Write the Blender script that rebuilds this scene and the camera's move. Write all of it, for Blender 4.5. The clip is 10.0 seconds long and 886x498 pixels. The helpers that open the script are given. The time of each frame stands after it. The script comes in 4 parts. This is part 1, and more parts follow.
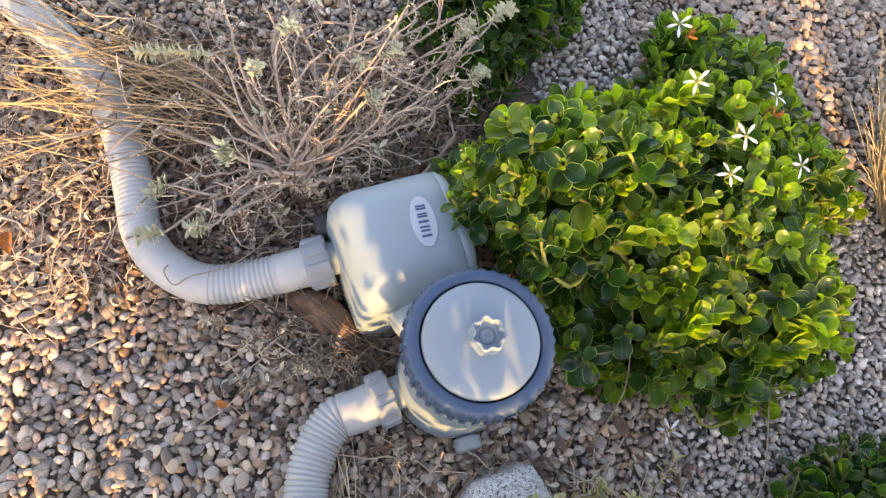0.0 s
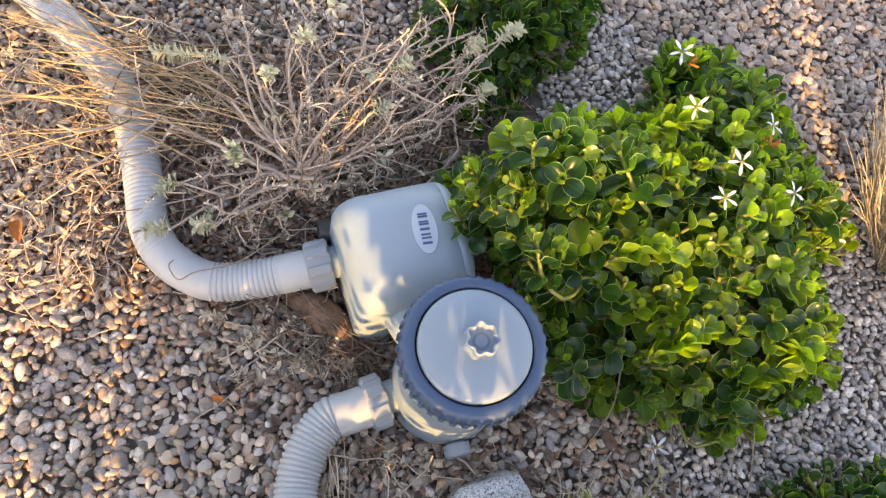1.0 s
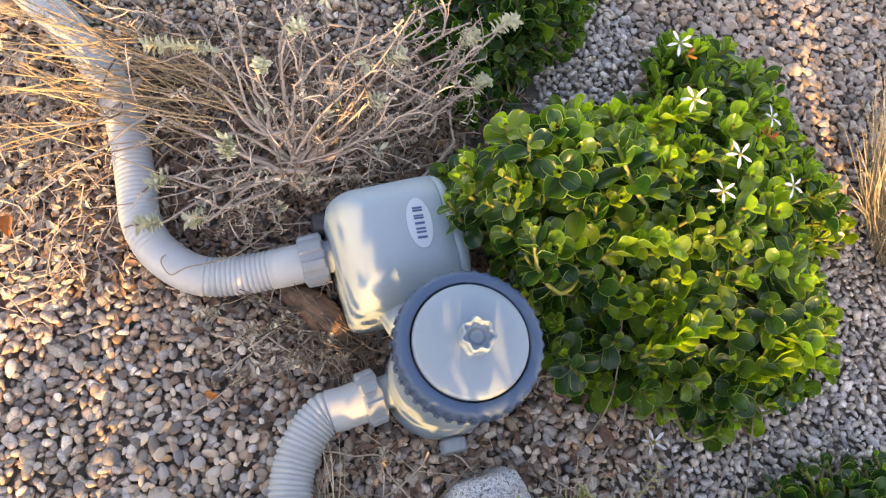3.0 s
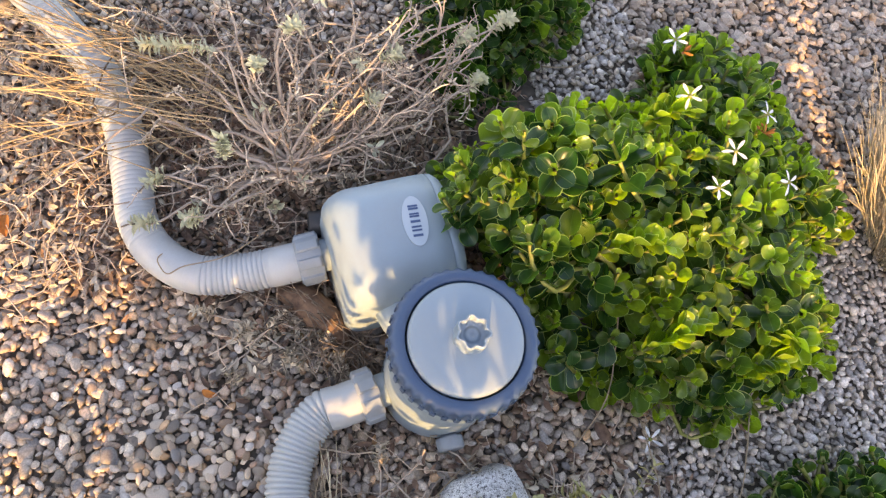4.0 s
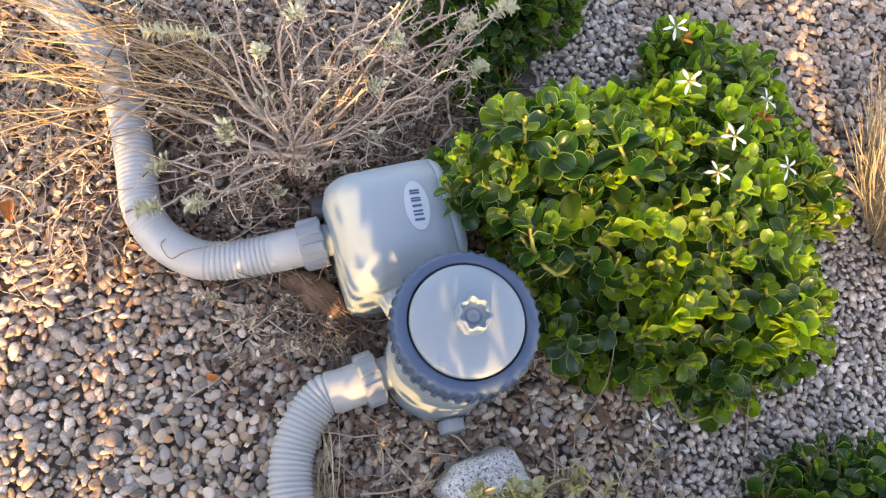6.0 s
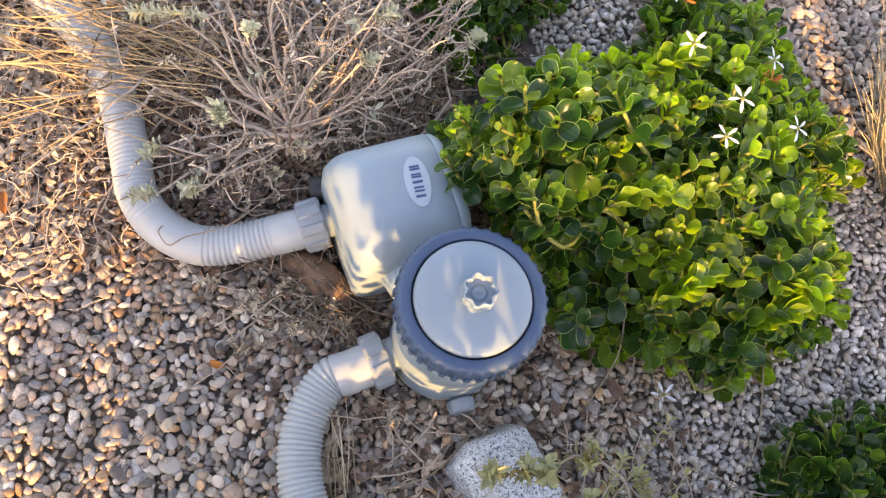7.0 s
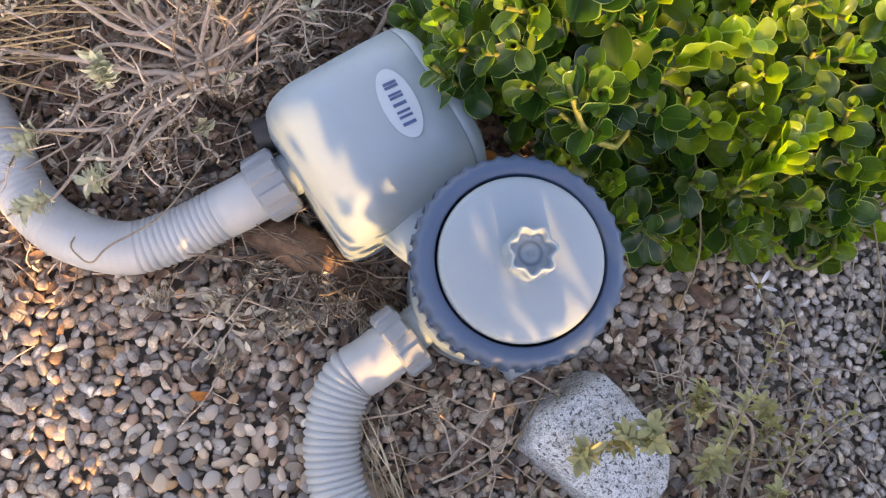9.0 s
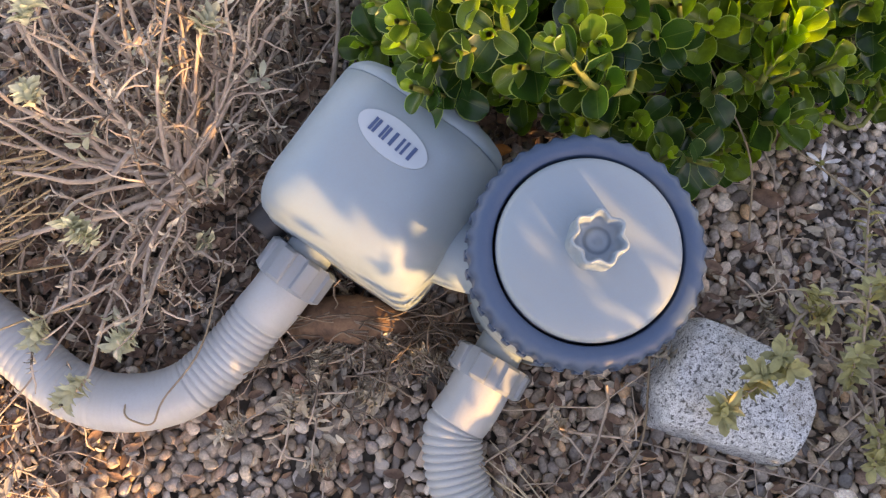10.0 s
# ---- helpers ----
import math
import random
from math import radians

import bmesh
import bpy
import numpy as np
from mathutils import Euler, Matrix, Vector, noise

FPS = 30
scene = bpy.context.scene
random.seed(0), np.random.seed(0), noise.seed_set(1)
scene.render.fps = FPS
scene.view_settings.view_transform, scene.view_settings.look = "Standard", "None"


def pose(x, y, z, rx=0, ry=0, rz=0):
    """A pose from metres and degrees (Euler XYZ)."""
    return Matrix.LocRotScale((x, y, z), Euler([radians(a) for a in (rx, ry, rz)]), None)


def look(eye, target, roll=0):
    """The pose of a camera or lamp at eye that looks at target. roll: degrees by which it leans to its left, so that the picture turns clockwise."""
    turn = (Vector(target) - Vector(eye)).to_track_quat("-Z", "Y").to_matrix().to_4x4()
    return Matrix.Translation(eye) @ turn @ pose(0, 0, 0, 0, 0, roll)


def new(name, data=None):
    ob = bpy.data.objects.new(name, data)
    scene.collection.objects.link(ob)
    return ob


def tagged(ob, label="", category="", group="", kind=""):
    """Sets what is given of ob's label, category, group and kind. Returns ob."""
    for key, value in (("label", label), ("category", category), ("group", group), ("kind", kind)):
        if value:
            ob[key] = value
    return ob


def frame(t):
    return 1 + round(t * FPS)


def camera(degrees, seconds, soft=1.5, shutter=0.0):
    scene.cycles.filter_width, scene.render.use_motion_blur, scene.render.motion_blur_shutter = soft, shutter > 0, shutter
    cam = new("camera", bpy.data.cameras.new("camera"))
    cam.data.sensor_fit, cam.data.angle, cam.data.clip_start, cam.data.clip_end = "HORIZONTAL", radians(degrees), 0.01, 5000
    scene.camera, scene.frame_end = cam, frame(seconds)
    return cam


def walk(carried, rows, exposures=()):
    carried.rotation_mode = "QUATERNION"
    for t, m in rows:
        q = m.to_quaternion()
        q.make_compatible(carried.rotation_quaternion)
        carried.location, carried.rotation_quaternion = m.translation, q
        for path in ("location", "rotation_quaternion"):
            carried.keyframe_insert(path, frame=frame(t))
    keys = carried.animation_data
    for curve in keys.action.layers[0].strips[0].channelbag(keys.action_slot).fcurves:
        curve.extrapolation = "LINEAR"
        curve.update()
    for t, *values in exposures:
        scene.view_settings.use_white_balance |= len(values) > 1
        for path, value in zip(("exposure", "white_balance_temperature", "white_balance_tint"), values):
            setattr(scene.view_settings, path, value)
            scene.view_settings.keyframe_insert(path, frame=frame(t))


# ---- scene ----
cam = camera(56.5, 10.0, soft=1.3)
PATH = [
    (0, (0.041, -0.012, 0.992), (0.286, 0.7, -0.861), 22.4),
    (0.5, (0.057, -0.031, 1.008), (0.299, 0.711, -0.834), 22.5),
    (1, (0.04, -0.038, 1.007), (0.28, 0.729, -0.824), 23.7),
    (1.5, (0.042, -0.027, 1.004), (0.283, 0.738, -0.829), 24.5),
    (2, (0.038, -0.031, 1.0), (0.285, 0.725, -0.835), 24.7),
    (2.5, (0.041, -0.033, 0.997), (0.29, 0.72, -0.839), 24.6),
    (4, (0.049, -0.03, 1.001), (0.296, 0.712, -0.839), 24.3),
    (4.5, (0.054, -0.035, 1.001), (0.302, 0.7, -0.842), 24.7),
    (5, (0.049, -0.042, 1.004), (0.297, 0.693, -0.84), 25.1),
    (6.5, (0.052, -0.048, 0.998), (0.29, 0.69, -0.846), 22.9),
    (7, (0.056, -0.039, 0.983), (0.291, 0.644, -0.882), 22.7),
    (7.5, (0.049, 0.001, 0.943), (0.297, 0.584, -0.954), 24.6),
    (8, (0.036, 0.056, 0.883), (0.305, 0.519, -1.044), 29.0),
    (8.5, (0.035, 0.094, 0.819), (0.321, 0.45, -1.128), 33.4),
    (9, (0.051, 0.127, 0.777), (0.331, 0.419, -1.181), 33.0),
    (9.5, (0.052, 0.156, 0.748), (0.305, 0.43, -1.217), 22.8),
    (10, (0.048, 0.176, 0.728), (0.276, 0.441, -1.241), 7.1),
]
walk(cam, [(t, look(eye, target, roll)) for t, eye, target, roll in PATH],
     exposures=[(0.0, 2.28, 8300, 25), (8.5, 2.36, 8300, 28.5), (10.0, 2.13, 8800, 31)])

# ---- world and sun ----
SUN_EL, SUN_ROT = 18.0, 181.0
sun_from = Vector((math.sin(radians(SUN_ROT)) * math.cos(radians(SUN_EL)),
                   math.cos(radians(SUN_ROT)) * math.cos(radians(SUN_EL)), math.sin(radians(SUN_EL))))
world = bpy.data.worlds.new("sky")
scene.world = world
world.use_nodes = True
wt = world.node_tree
sky = wt.nodes.new("ShaderNodeTexSky")
sky.sky_type, sky.sun_disc = "NISHITA", False
sky.sun_elevation, sky.sun_rotation = radians(SUN_EL), radians(SUN_ROT)
wt.nodes["Background"].inputs["Strength"].default_value = 0.15
wt.links.new(sky.outputs["Color"], wt.nodes["Background"].inputs["Color"])
sun_data = bpy.data.lights.new("sun", "SUN")
sun_data.energy, sun_data.angle, sun_data.color = 2.25, radians(0.5), (1.0, 0.68, 0.27)
sun = new("sun", sun_data)
sun.matrix_world = look(sun_from * 20, (0, 0, 0))


# ---- materials ----
def material(name):
    m = bpy.data.materials.new(name)
    m.use_nodes = True
    nt = m.node_tree
    return m, nt, nt.nodes["Principled BSDF"]


def node(nt, kind, **values):
    n = nt.nodes.new(kind)
    for k, v in values.items():
        key = k.replace("_", " ")
        n.inputs[key].default_value = v
    return n


def ramp(nt, source, stops, constant=False):
    r = nt.nodes.new("ShaderNodeValToRGB")
    r.color_ramp.interpolation = "CONSTANT" if constant else "LINEAR"
    while len(r.color_ramp.elements) < len(stops):
        r.color_ramp.elements.new(0.5)
    for e, (p, c) in zip(r.color_ramp.elements, stops):
        e.position = p
        e.color = (c[0], c[1], c[2], 1)
    nt.links.new(source, r.inputs["Fac"])
    return r.outputs["Color"]


def mixed(nt, fac, a, b, blend="MIX"):
    m = nt.nodes.new("ShaderNodeMix")
    m.data_type, m.blend_type = "RGBA", blend
    for socket, v in ((m.inputs["Factor"], fac), (m.inputs[6], a), (m.inputs[7], b)):
        if isinstance(v, bpy.types.NodeSocket):
            nt.links.new(v, socket)
        elif isinstance(v, (int, float)):
            socket.default_value = v
        else:
            socket.default_value = (*v, 1)
    return m.outputs[2]


def coords(nt):
    return nt.nodes.new("ShaderNodeTexCoord").outputs["Object"]


def noise_tex(nt, at, scale, detail=4, rough=0.6):
    n = node(nt, "ShaderNodeTexNoise", Scale=scale, Detail=detail, Roughness=rough)
    nt.links.new(at, n.inputs["Vector"])
    return n.outputs["Fac"]


def bump(nt, p, height, strength, distance):
    b = node(nt, "ShaderNodeBump", Strength=strength, Distance=distance)
    nt.links.new(height, b.inputs["Height"])
    nt.links.new(b.outputs["Normal"], p.inputs["Normal"])


def plastic(name, colour, dirt, rough, scale=60, amount=0.35):
    """Weathered moulded plastic: slight fading, dust and fine scratches."""
    m, nt, p = material(name)
    at = coords(nt)
    big = ramp(nt, noise_tex(nt, at, scale * 0.25, 5), [(0.35, (0, 0, 0)), (0.75, (amount,) * 3)])
    fine = ramp(nt, noise_tex(nt, at, scale * 8, 3), [(0.45, (0, 0, 0)), (0.8, (amount * 0.7,) * 3)])
    c = mixed(nt, big, colour, dirt)
    c = mixed(nt, fine, c, dirt)
    nt.links.new(c, p.inputs["Base Color"])
    r = ramp(nt, noise_tex(nt, at, scale, 4), [(0.3, (rough * 0.8,) * 3), (0.7, (min(1, rough * 1.3),) * 3)])
    nt.links.new(r, p.inputs["Roughness"])
    bump(nt, p, noise_tex(nt, at, scale * 12, 2), 0.08, 0.001)
    return m


def stone_material(name, stops, seed=0.0):
    """Pebbles: each takes its own tone, with mineral grain and dust."""
    m, nt, p = material(name)
    at = coords(nt)
    both = nt.nodes.new("ShaderNodeMath")
    both.operation = "ADD"
    nt.links.new(nt.nodes.new("ShaderNodeNewGeometry").outputs["Random Per Island"], both.inputs[0])
    nt.links.new(nt.nodes.new("ShaderNodeObjectInfo").outputs["Random"], both.inputs[1])
    whole = nt.nodes.new("ShaderNodeMath")
    whole.operation = "FRACT"
    nt.links.new(both.outputs[0], whole.inputs[0])
    isl = whole.outputs[0]
    base = ramp(nt, isl, stops)
    mul = node(nt, "ShaderNodeMath")
    mul.operation = "MULTIPLY"
    nt.links.new(isl, mul.inputs[0])
    mul.inputs[1].default_value = 37.0
    fr = nt.nodes.new("ShaderNodeMath")
    fr.operation = "FRACT"
    nt.links.new(mul.outputs[0], fr.inputs[0])
    tone = ramp(nt, fr.outputs[0], [(0.0, (0.55,) * 3), (0.5, (0.95,) * 3), (1.0, (1.35,) * 3)])
    c = mixed(nt, 1.0, base, tone, "MULTIPLY")
    grain = ramp(nt, noise_tex(nt, at, 420, 4, 0.7), [(0.3, (0.62,) * 3), (0.65, (1.3,) * 3)])
    c = mixed(nt, 1.0, c, grain, "MULTIPLY")
    vein = ramp(nt, noise_tex(nt, at, 90, 5), [(0.4, (0.90, 0.78, 0.68)), (0.6, (1.22, 1.08, 0.94))])
    c = mixed(nt, 1.0, c, vein, "MULTIPLY")
    nt.links.new(c, p.inputs["Base Color"])
    p.inputs["Roughness"].default_value = 0.52
    bump(nt, p, noise_tex(nt, at, 500, 3), 0.25, 0.0008)
    return m


PEBBLE = stone_material("river_pebble", [
    (0.0, (0.15, 0.135, 0.13)), (0.12, (0.34, 0.30, 0.26)), (0.22, (0.25, 0.255, 0.275)), (0.33, (0.46, 0.375, 0.28)), (0.43, (0.33, 0.325, 0.33)),
    (0.54, (0.50, 0.44, 0.365)), (0.64, (0.40, 0.275, 0.215)), (0.73, (0.55, 0.51, 0.46)), (0.81, (0.19, 0.185, 0.195)), (0.88, (0.47, 0.30, 0.165)), (0.94, (0.40, 0.395, 0.40)), (1.0, (0.64, 0.60, 0.55))])
CHIP = stone_material("grey_chipping", [
    (0.0, (0.20, 0.18, 0.165)), (0.25, (0.34, 0.31, 0.285)), (0.5, (0.45, 0.38, 0.325)), (0.7, (0.30, 0.285, 0.285)),
    (0.85, (0.47, 0.42, 0.37)), (1.0, (0.45, 0.31, 0.20))])


def soil_material():
    m, nt, p = material("gravelly_soil")
    at = coords(nt)
    c = ramp(nt, noise_tex(nt, at, 18, 8), [(0.3, (0.075, 0.060, 0.047)), (0.7, (0.17, 0.14, 0.11))])
    v = node(nt, "ShaderNodeTexVoronoi", Scale=60.0)
    nt.links.new(at, v.inputs["Vector"])
    c = mixed(nt, 1.0, c, ramp(nt, v.outputs["Distance"], [(0.0, (1.25,) * 3), (0.6, (0.7,) * 3)]), "MULTIPLY")
    nt.links.new(c, p.inputs["Base Color"])
    p.inputs["Roughness"].default_value = 0.95
    bump(nt, p, v.outputs["Distance"], 0.8, 0.01)
    return m


PALE = stone_material("pale_grey_pebble", [
    (0.0, (0.34, 0.34, 0.35)), (0.2, (0.47, 0.47, 0.48)), (0.4, (0.40, 0.42, 0.46)), (0.6, (0.58, 0.56, 0.54)),
    (0.75, (0.44, 0.39, 0.33)), (0.9, (0.52, 0.53, 0.55)), (1.0, (0.64, 0.62, 0.60))])
SOIL = soil_material()
# housing grey shifted to blue to carry the sky's reflection
HOUSING = plastic("pale_grey_plastic", (0.228, 0.305, 0.360), (0.25, 0.265, 0.27), 0.44)
LIDMAT = plastic("light_grey_lid_plastic", (0.212, 0.275, 0.325), (0.24, 0.25, 0.245), 0.36)
COLLAR = plastic("slate_grey_plastic", (0.034, 0.072, 0.138), (0.10, 0.12, 0.15), 0.46, amount=0.2)
NUTMAT = plastic("mid_grey_plastic", (0.235, 0.27, 0.305), (0.24, 0.23, 0.21), 0.45)
HOSEMAT = plastic("white_hose_plastic", (0.395, 0.42, 0.435), (0.34, 0.315, 0.28), 0.45)
BLACK = plastic("black_plastic", (0.02, 0.02, 0.022), (0.08, 0.07, 0.06), 0.5)
STICKER = plastic("white_sticker", (0.36, 0.435, 0.50), (0.42, 0.43, 0.43), 0.35, amount=0.15)
INK = plastic("navy_ink", (0.03, 0.07, 0.17), (0.06, 0.09, 0.17), 0.4)


def leaf_material(name, dark, mid, young, rim, gloss=0.32, trans=0.35, through_tint=(2.2, 2.0, 0.7)):
    """Leaf with a paler rim and midrib, some light passing through it."""
    m, nt, p = material(name)
    uv = nt.nodes.new("ShaderNodeTexCoord").outputs["UV"]
    sep = nt.nodes.new("ShaderNodeSeparateXYZ")
    nt.links.new(uv, sep.inputs[0])
    at = coords(nt)
    attr = nt.nodes.new("ShaderNodeAttribute")
    attr.attribute_name = "age"
    rnd = nt.nodes.new("ShaderNodeNewGeometry").outputs["Random Per Island"]
    inf = nt.nodes.new("ShaderNodeObjectInfo").outputs["Random"]
    add = nt.nodes.new("ShaderNodeMath")
    add.operation = "ADD"
    nt.links.new(rnd, add.inputs[0])
    nt.links.new(inf, add.inputs[1])
    fr = nt.nodes.new("ShaderNodeMath")
    fr.operation = "FRACT"
    nt.links.new(add.outputs[0], fr.inputs[0])
    c = ramp(nt, fr.outputs[0], [(0.0, dark), (0.82, mid), (1.0, tuple(0.6 * a + 0.4 * b for a, b in zip(mid, young)))])
    c = mixed(nt, attr.outputs["Fac"], c, young)
    blotch = ramp(nt, noise_tex(nt, at, 120, 4), [(0.3, (0.75,) * 3), (0.7, (1.2,) * 3)])
    c = mixed(nt, 1.0, c, blotch, "MULTIPLY")
    edge = ramp(nt, sep.outputs["X"], [(0.0, (1,) * 3), (0.015, (0.9,) * 3), (0.040, (0,) * 3), (0.48, (0,) * 3), (0.5, (0.18,) * 3), (0.52, (0,) * 3), (0.960, (0,) * 3), (0.985, (0.9,) * 3), (1.0, (1,) * 3)])
    c = mixed(nt, edge, c, rim)
    nt.links.new(c, p.inputs["Base Color"])
    p.inputs["Roughness"].default_value = gloss
    tr = nt.nodes.new("ShaderNodeBsdfTranslucent")
    tc = mixed(nt, 1.0, c, through_tint, "MULTIPLY")
    nt.links.new(tc, tr.inputs["Color"])
    mx = nt.nodes.new("ShaderNodeMixShader")
    mx.inputs[0].default_value = trans
    out = nt.nodes["Material Output"]
    nt.links.new(p.outputs[0], mx.inputs[1])
    nt.links.new(tr.outputs[0], mx.inputs[2])
    nt.links.new(mx.outputs[0], out.inputs["Surface"])
    return m


LEAF = leaf_material("glossy_green_leaf", (0.011, 0.042, 0.017), (0.031, 0.088, 0.025), (0.250, 0.355, 0.033), (0.30, 0.40, 0.18), 0.24, 0.48, (2.3, 2.5, 0.65))
SILVER = leaf_material("silvery_leaf", (0.44, 0.45, 0.35), (0.55, 0.55, 0.42), (0.64, 0.62, 0.44), (0.56, 0.56, 0.45), 0.75, 0.2, (1.1, 1.1, 0.8))
HERB = leaf_material("olive_herb_leaf", (0.25, 0.25, 0.135), (0.34, 0.335, 0.18), (0.46, 0.43, 0.20), (0.38, 0.37, 0.22), 0.7, 0.25, (1.2, 1.1, 0.6))
PETAL = leaf_material("white_petal", (0.74, 0.76, 0.78), (0.80, 0.80, 0.80), (0.82, 0.82, 0.78), (0.8, 0.8, 0.8), 0.5, 0.25, (1.0, 1.0, 1.0))


def bark_material(name, a, b, rough=0.85, scale=150):
    m, nt, p = material(name)
    at = coords(nt)
    inf = nt.nodes.new("ShaderNodeNewGeometry").outputs["Random Per Island"]
    c = ramp(nt, noise_tex(nt, at, scale, 6, 0.7), [(0.3, a), (0.7, b)])
    tone = ramp(nt, inf, [(0.0, (0.6,) * 3), (1.0, (1.3, 1.25, 1.15))])
    c = mixed(nt, 1.0, c, tone, "MULTIPLY")
    nt.links.new(c, p.inputs["Base Color"])
    p.inputs["Roughness"].default_value = rough
    bump(nt, p, noise_tex(nt, at, scale * 3, 4), 0.5, 0.001)
    return m


TWIG = bark_material("dry_grey_twig", (0.37, 0.285, 0.235), (0.60, 0.495, 0.415))
STRAW = bark_material("golden_straw", (0.27, 0.195, 0.115), (0.46, 0.345, 0.205))
WHEAT = bark_material("pale_dry_grass", (0.50, 0.41, 0.29), (0.70, 0.60, 0.44))
STEM = bark_material("yellow_green_stem", (0.12, 0.145, 0.035), (0.27, 0.27, 0.06), 0.5)
# brown of twigs and root fibres, darkened for shade inside the tangle
DARK_TWIG = bark_material("darkened_brown_twig", (0.11, 0.078, 0.06), (0.26, 0.20, 0.155))
STALK = bark_material("tan_stalk", (0.26, 0.19, 0.125), (0.45, 0.35, 0.24))
ROOT = bark_material("brown_root", (0.075, 0.042, 0.030), (0.23, 0.135, 0.085), 0.9, 90)
# dead-leaf brown, taken darker to carry the shade under the dry shrub
DEAD = bark_material("dead_leaf", (0.095, 0.055, 0.042), (0.25, 0.16, 0.115))
STUB = bark_material("dried_leaf_stub", (0.36, 0.315, 0.255), (0.60, 0.53, 0.44))
BLOOM = bark_material("withered_orange_bloom", (0.30, 0.09, 0.02), (0.55, 0.22, 0.05))


def granite_material():
    m, nt, p = material("speckled_granite")
    at = coords(nt)
    base = ramp(nt, noise_tex(nt, at, 160, 5, 0.7), [(0.36, (0.42, 0.435, 0.45)), (0.56, (0.74, 0.75, 0.76))])
    v = node(nt, "ShaderNodeTexNoise", Scale=330.0, Detail=3.0, Roughness=0.55)
    nt.links.new(at, v.inputs["Vector"])
    spots = ramp(nt, v.outputs["Fac"], [(0.57, (0, 0, 0)), (0.615, (0.92, 0.92, 0.92))])
    fine = ramp(nt, noise_tex(nt, at, 900, 2, 0.5), [(0.52, (0, 0, 0)), (0.60, (0.7,) * 3)])
    c = mixed(nt, fine, base, (0.12, 0.12, 0.125))
    c = mixed(nt, spots, c, (0.06, 0.06, 0.065))
    stain = ramp(nt, noise_tex(nt, at, 22, 4), [(0.5, (0, 0, 0)), (0.75, (0.5,) * 3)])
    c = mixed(nt, stain, c, (0.36, 0.28, 0.19))
    nt.links.new(c, p.inputs["Base Color"])
    p.inputs["Roughness"].default_value = 0.75
    bump(nt, p, noise_tex(nt, at, 350, 5), 0.5, 0.002)
    return m


GRANITE = granite_material()


# ---- building helpers ----
def thing(name, at, label, category, group="", kind=""):
    ob = new(name)
    ob.empty_display_size = 0.05
    ob.location = at
    return tagged(ob, label, category, group, kind)


def link_mesh(name, me, mats, parent=None, label=""):
    for m in (mats if isinstance(mats, (list, tuple)) else [mats]):
        me.materials.append(m)
    ob = new(name, me)
    if parent is not None:
        ob.parent = parent
        if parent.parent is None:
            ob.matrix_parent_inverse = Matrix.Translation(-parent.location)
    return tagged(ob, label) if label else ob


def part(name, bm, mat, parent=None, label="", smooth=True):
    """One mesh object, given in world coordinates, under a thing or part."""
    me = bpy.data.meshes.new(name)
    bm.normal_update()
    bm.to_mesh(me)
    bm.free()
    if smooth:
        me.polygons.foreach_set("use_smooth", [True] * len(me.polygons))
    return link_mesh(name, me, mat, parent, label)


def raw_mesh(name, verts, faces, uvs=None, ages=None, smooth=True):
    """Mesh from numpy arrays: verts (n,3), faces (m,k)."""
    me = bpy.data.meshes.new(name)
    k = faces.shape[1]
    me.vertices.add(len(verts))
    me.vertices.foreach_set("co", np.asarray(verts, dtype=np.float32).ravel())
    me.loops.add(faces.size)
    me.loops.foreach_set("vertex_index", faces.astype(np.int32).ravel())
    me.polygons.add(len(faces))
    me.polygons.foreach_set("loop_start", np.arange(0, faces.size, k, dtype=np.int32))
    me.polygons.foreach_set("use_smooth", np.full(len(faces), smooth))
    if uvs is not None:
        layer = me.uv_layers.new(name="UVMap")
        layer.data.foreach_set("uv", uvs[faces.ravel()].astype(np.float32).ravel())
    if ages is not None:
        a = me.attributes.new("age", "FLOAT", "POINT")
        a.data.foreach_set("value", np.asarray(ages, dtype=np.float32))
    me.update(calc_edges=True)
    return me


def spread(base_v, base_f, mats):
    """Copies of one small shape at many 4x4 placements, as arrays."""
    n, k = len(mats), len(base_v)
    m = np.asarray(mats)
    v = np.einsum("nij,kj->nki", m[:, :3, :3], base_v) + m[:, None, :3, 3]
    f = base_f[None] + (np.arange(n) * k)[:, None, None]
    return v.reshape(-1, 3), f.reshape(-1, base_f.shape[1])


def smooth_path(points, steps):
    """Catmull-Rom through the points."""
    p = [Vector(q) for q in points]
    p = [p[0] * 2 - p[1]] + p + [p[-1] * 2 - p[-2]]
    out = []
    for i in range(1, len(p) - 2):
        for s in range(steps):
            t = s / steps
            a, b, c, d = p[i - 1], p[i], p[i + 1], p[i + 2]
            out.append(0.5 * ((2 * b) + (c - a) * t + (2 * a - 5 * b + 4 * c - d) * t * t + (3 * b - a - 3 * c + d) * t ** 3))
    out.append(p[-2])
    return out


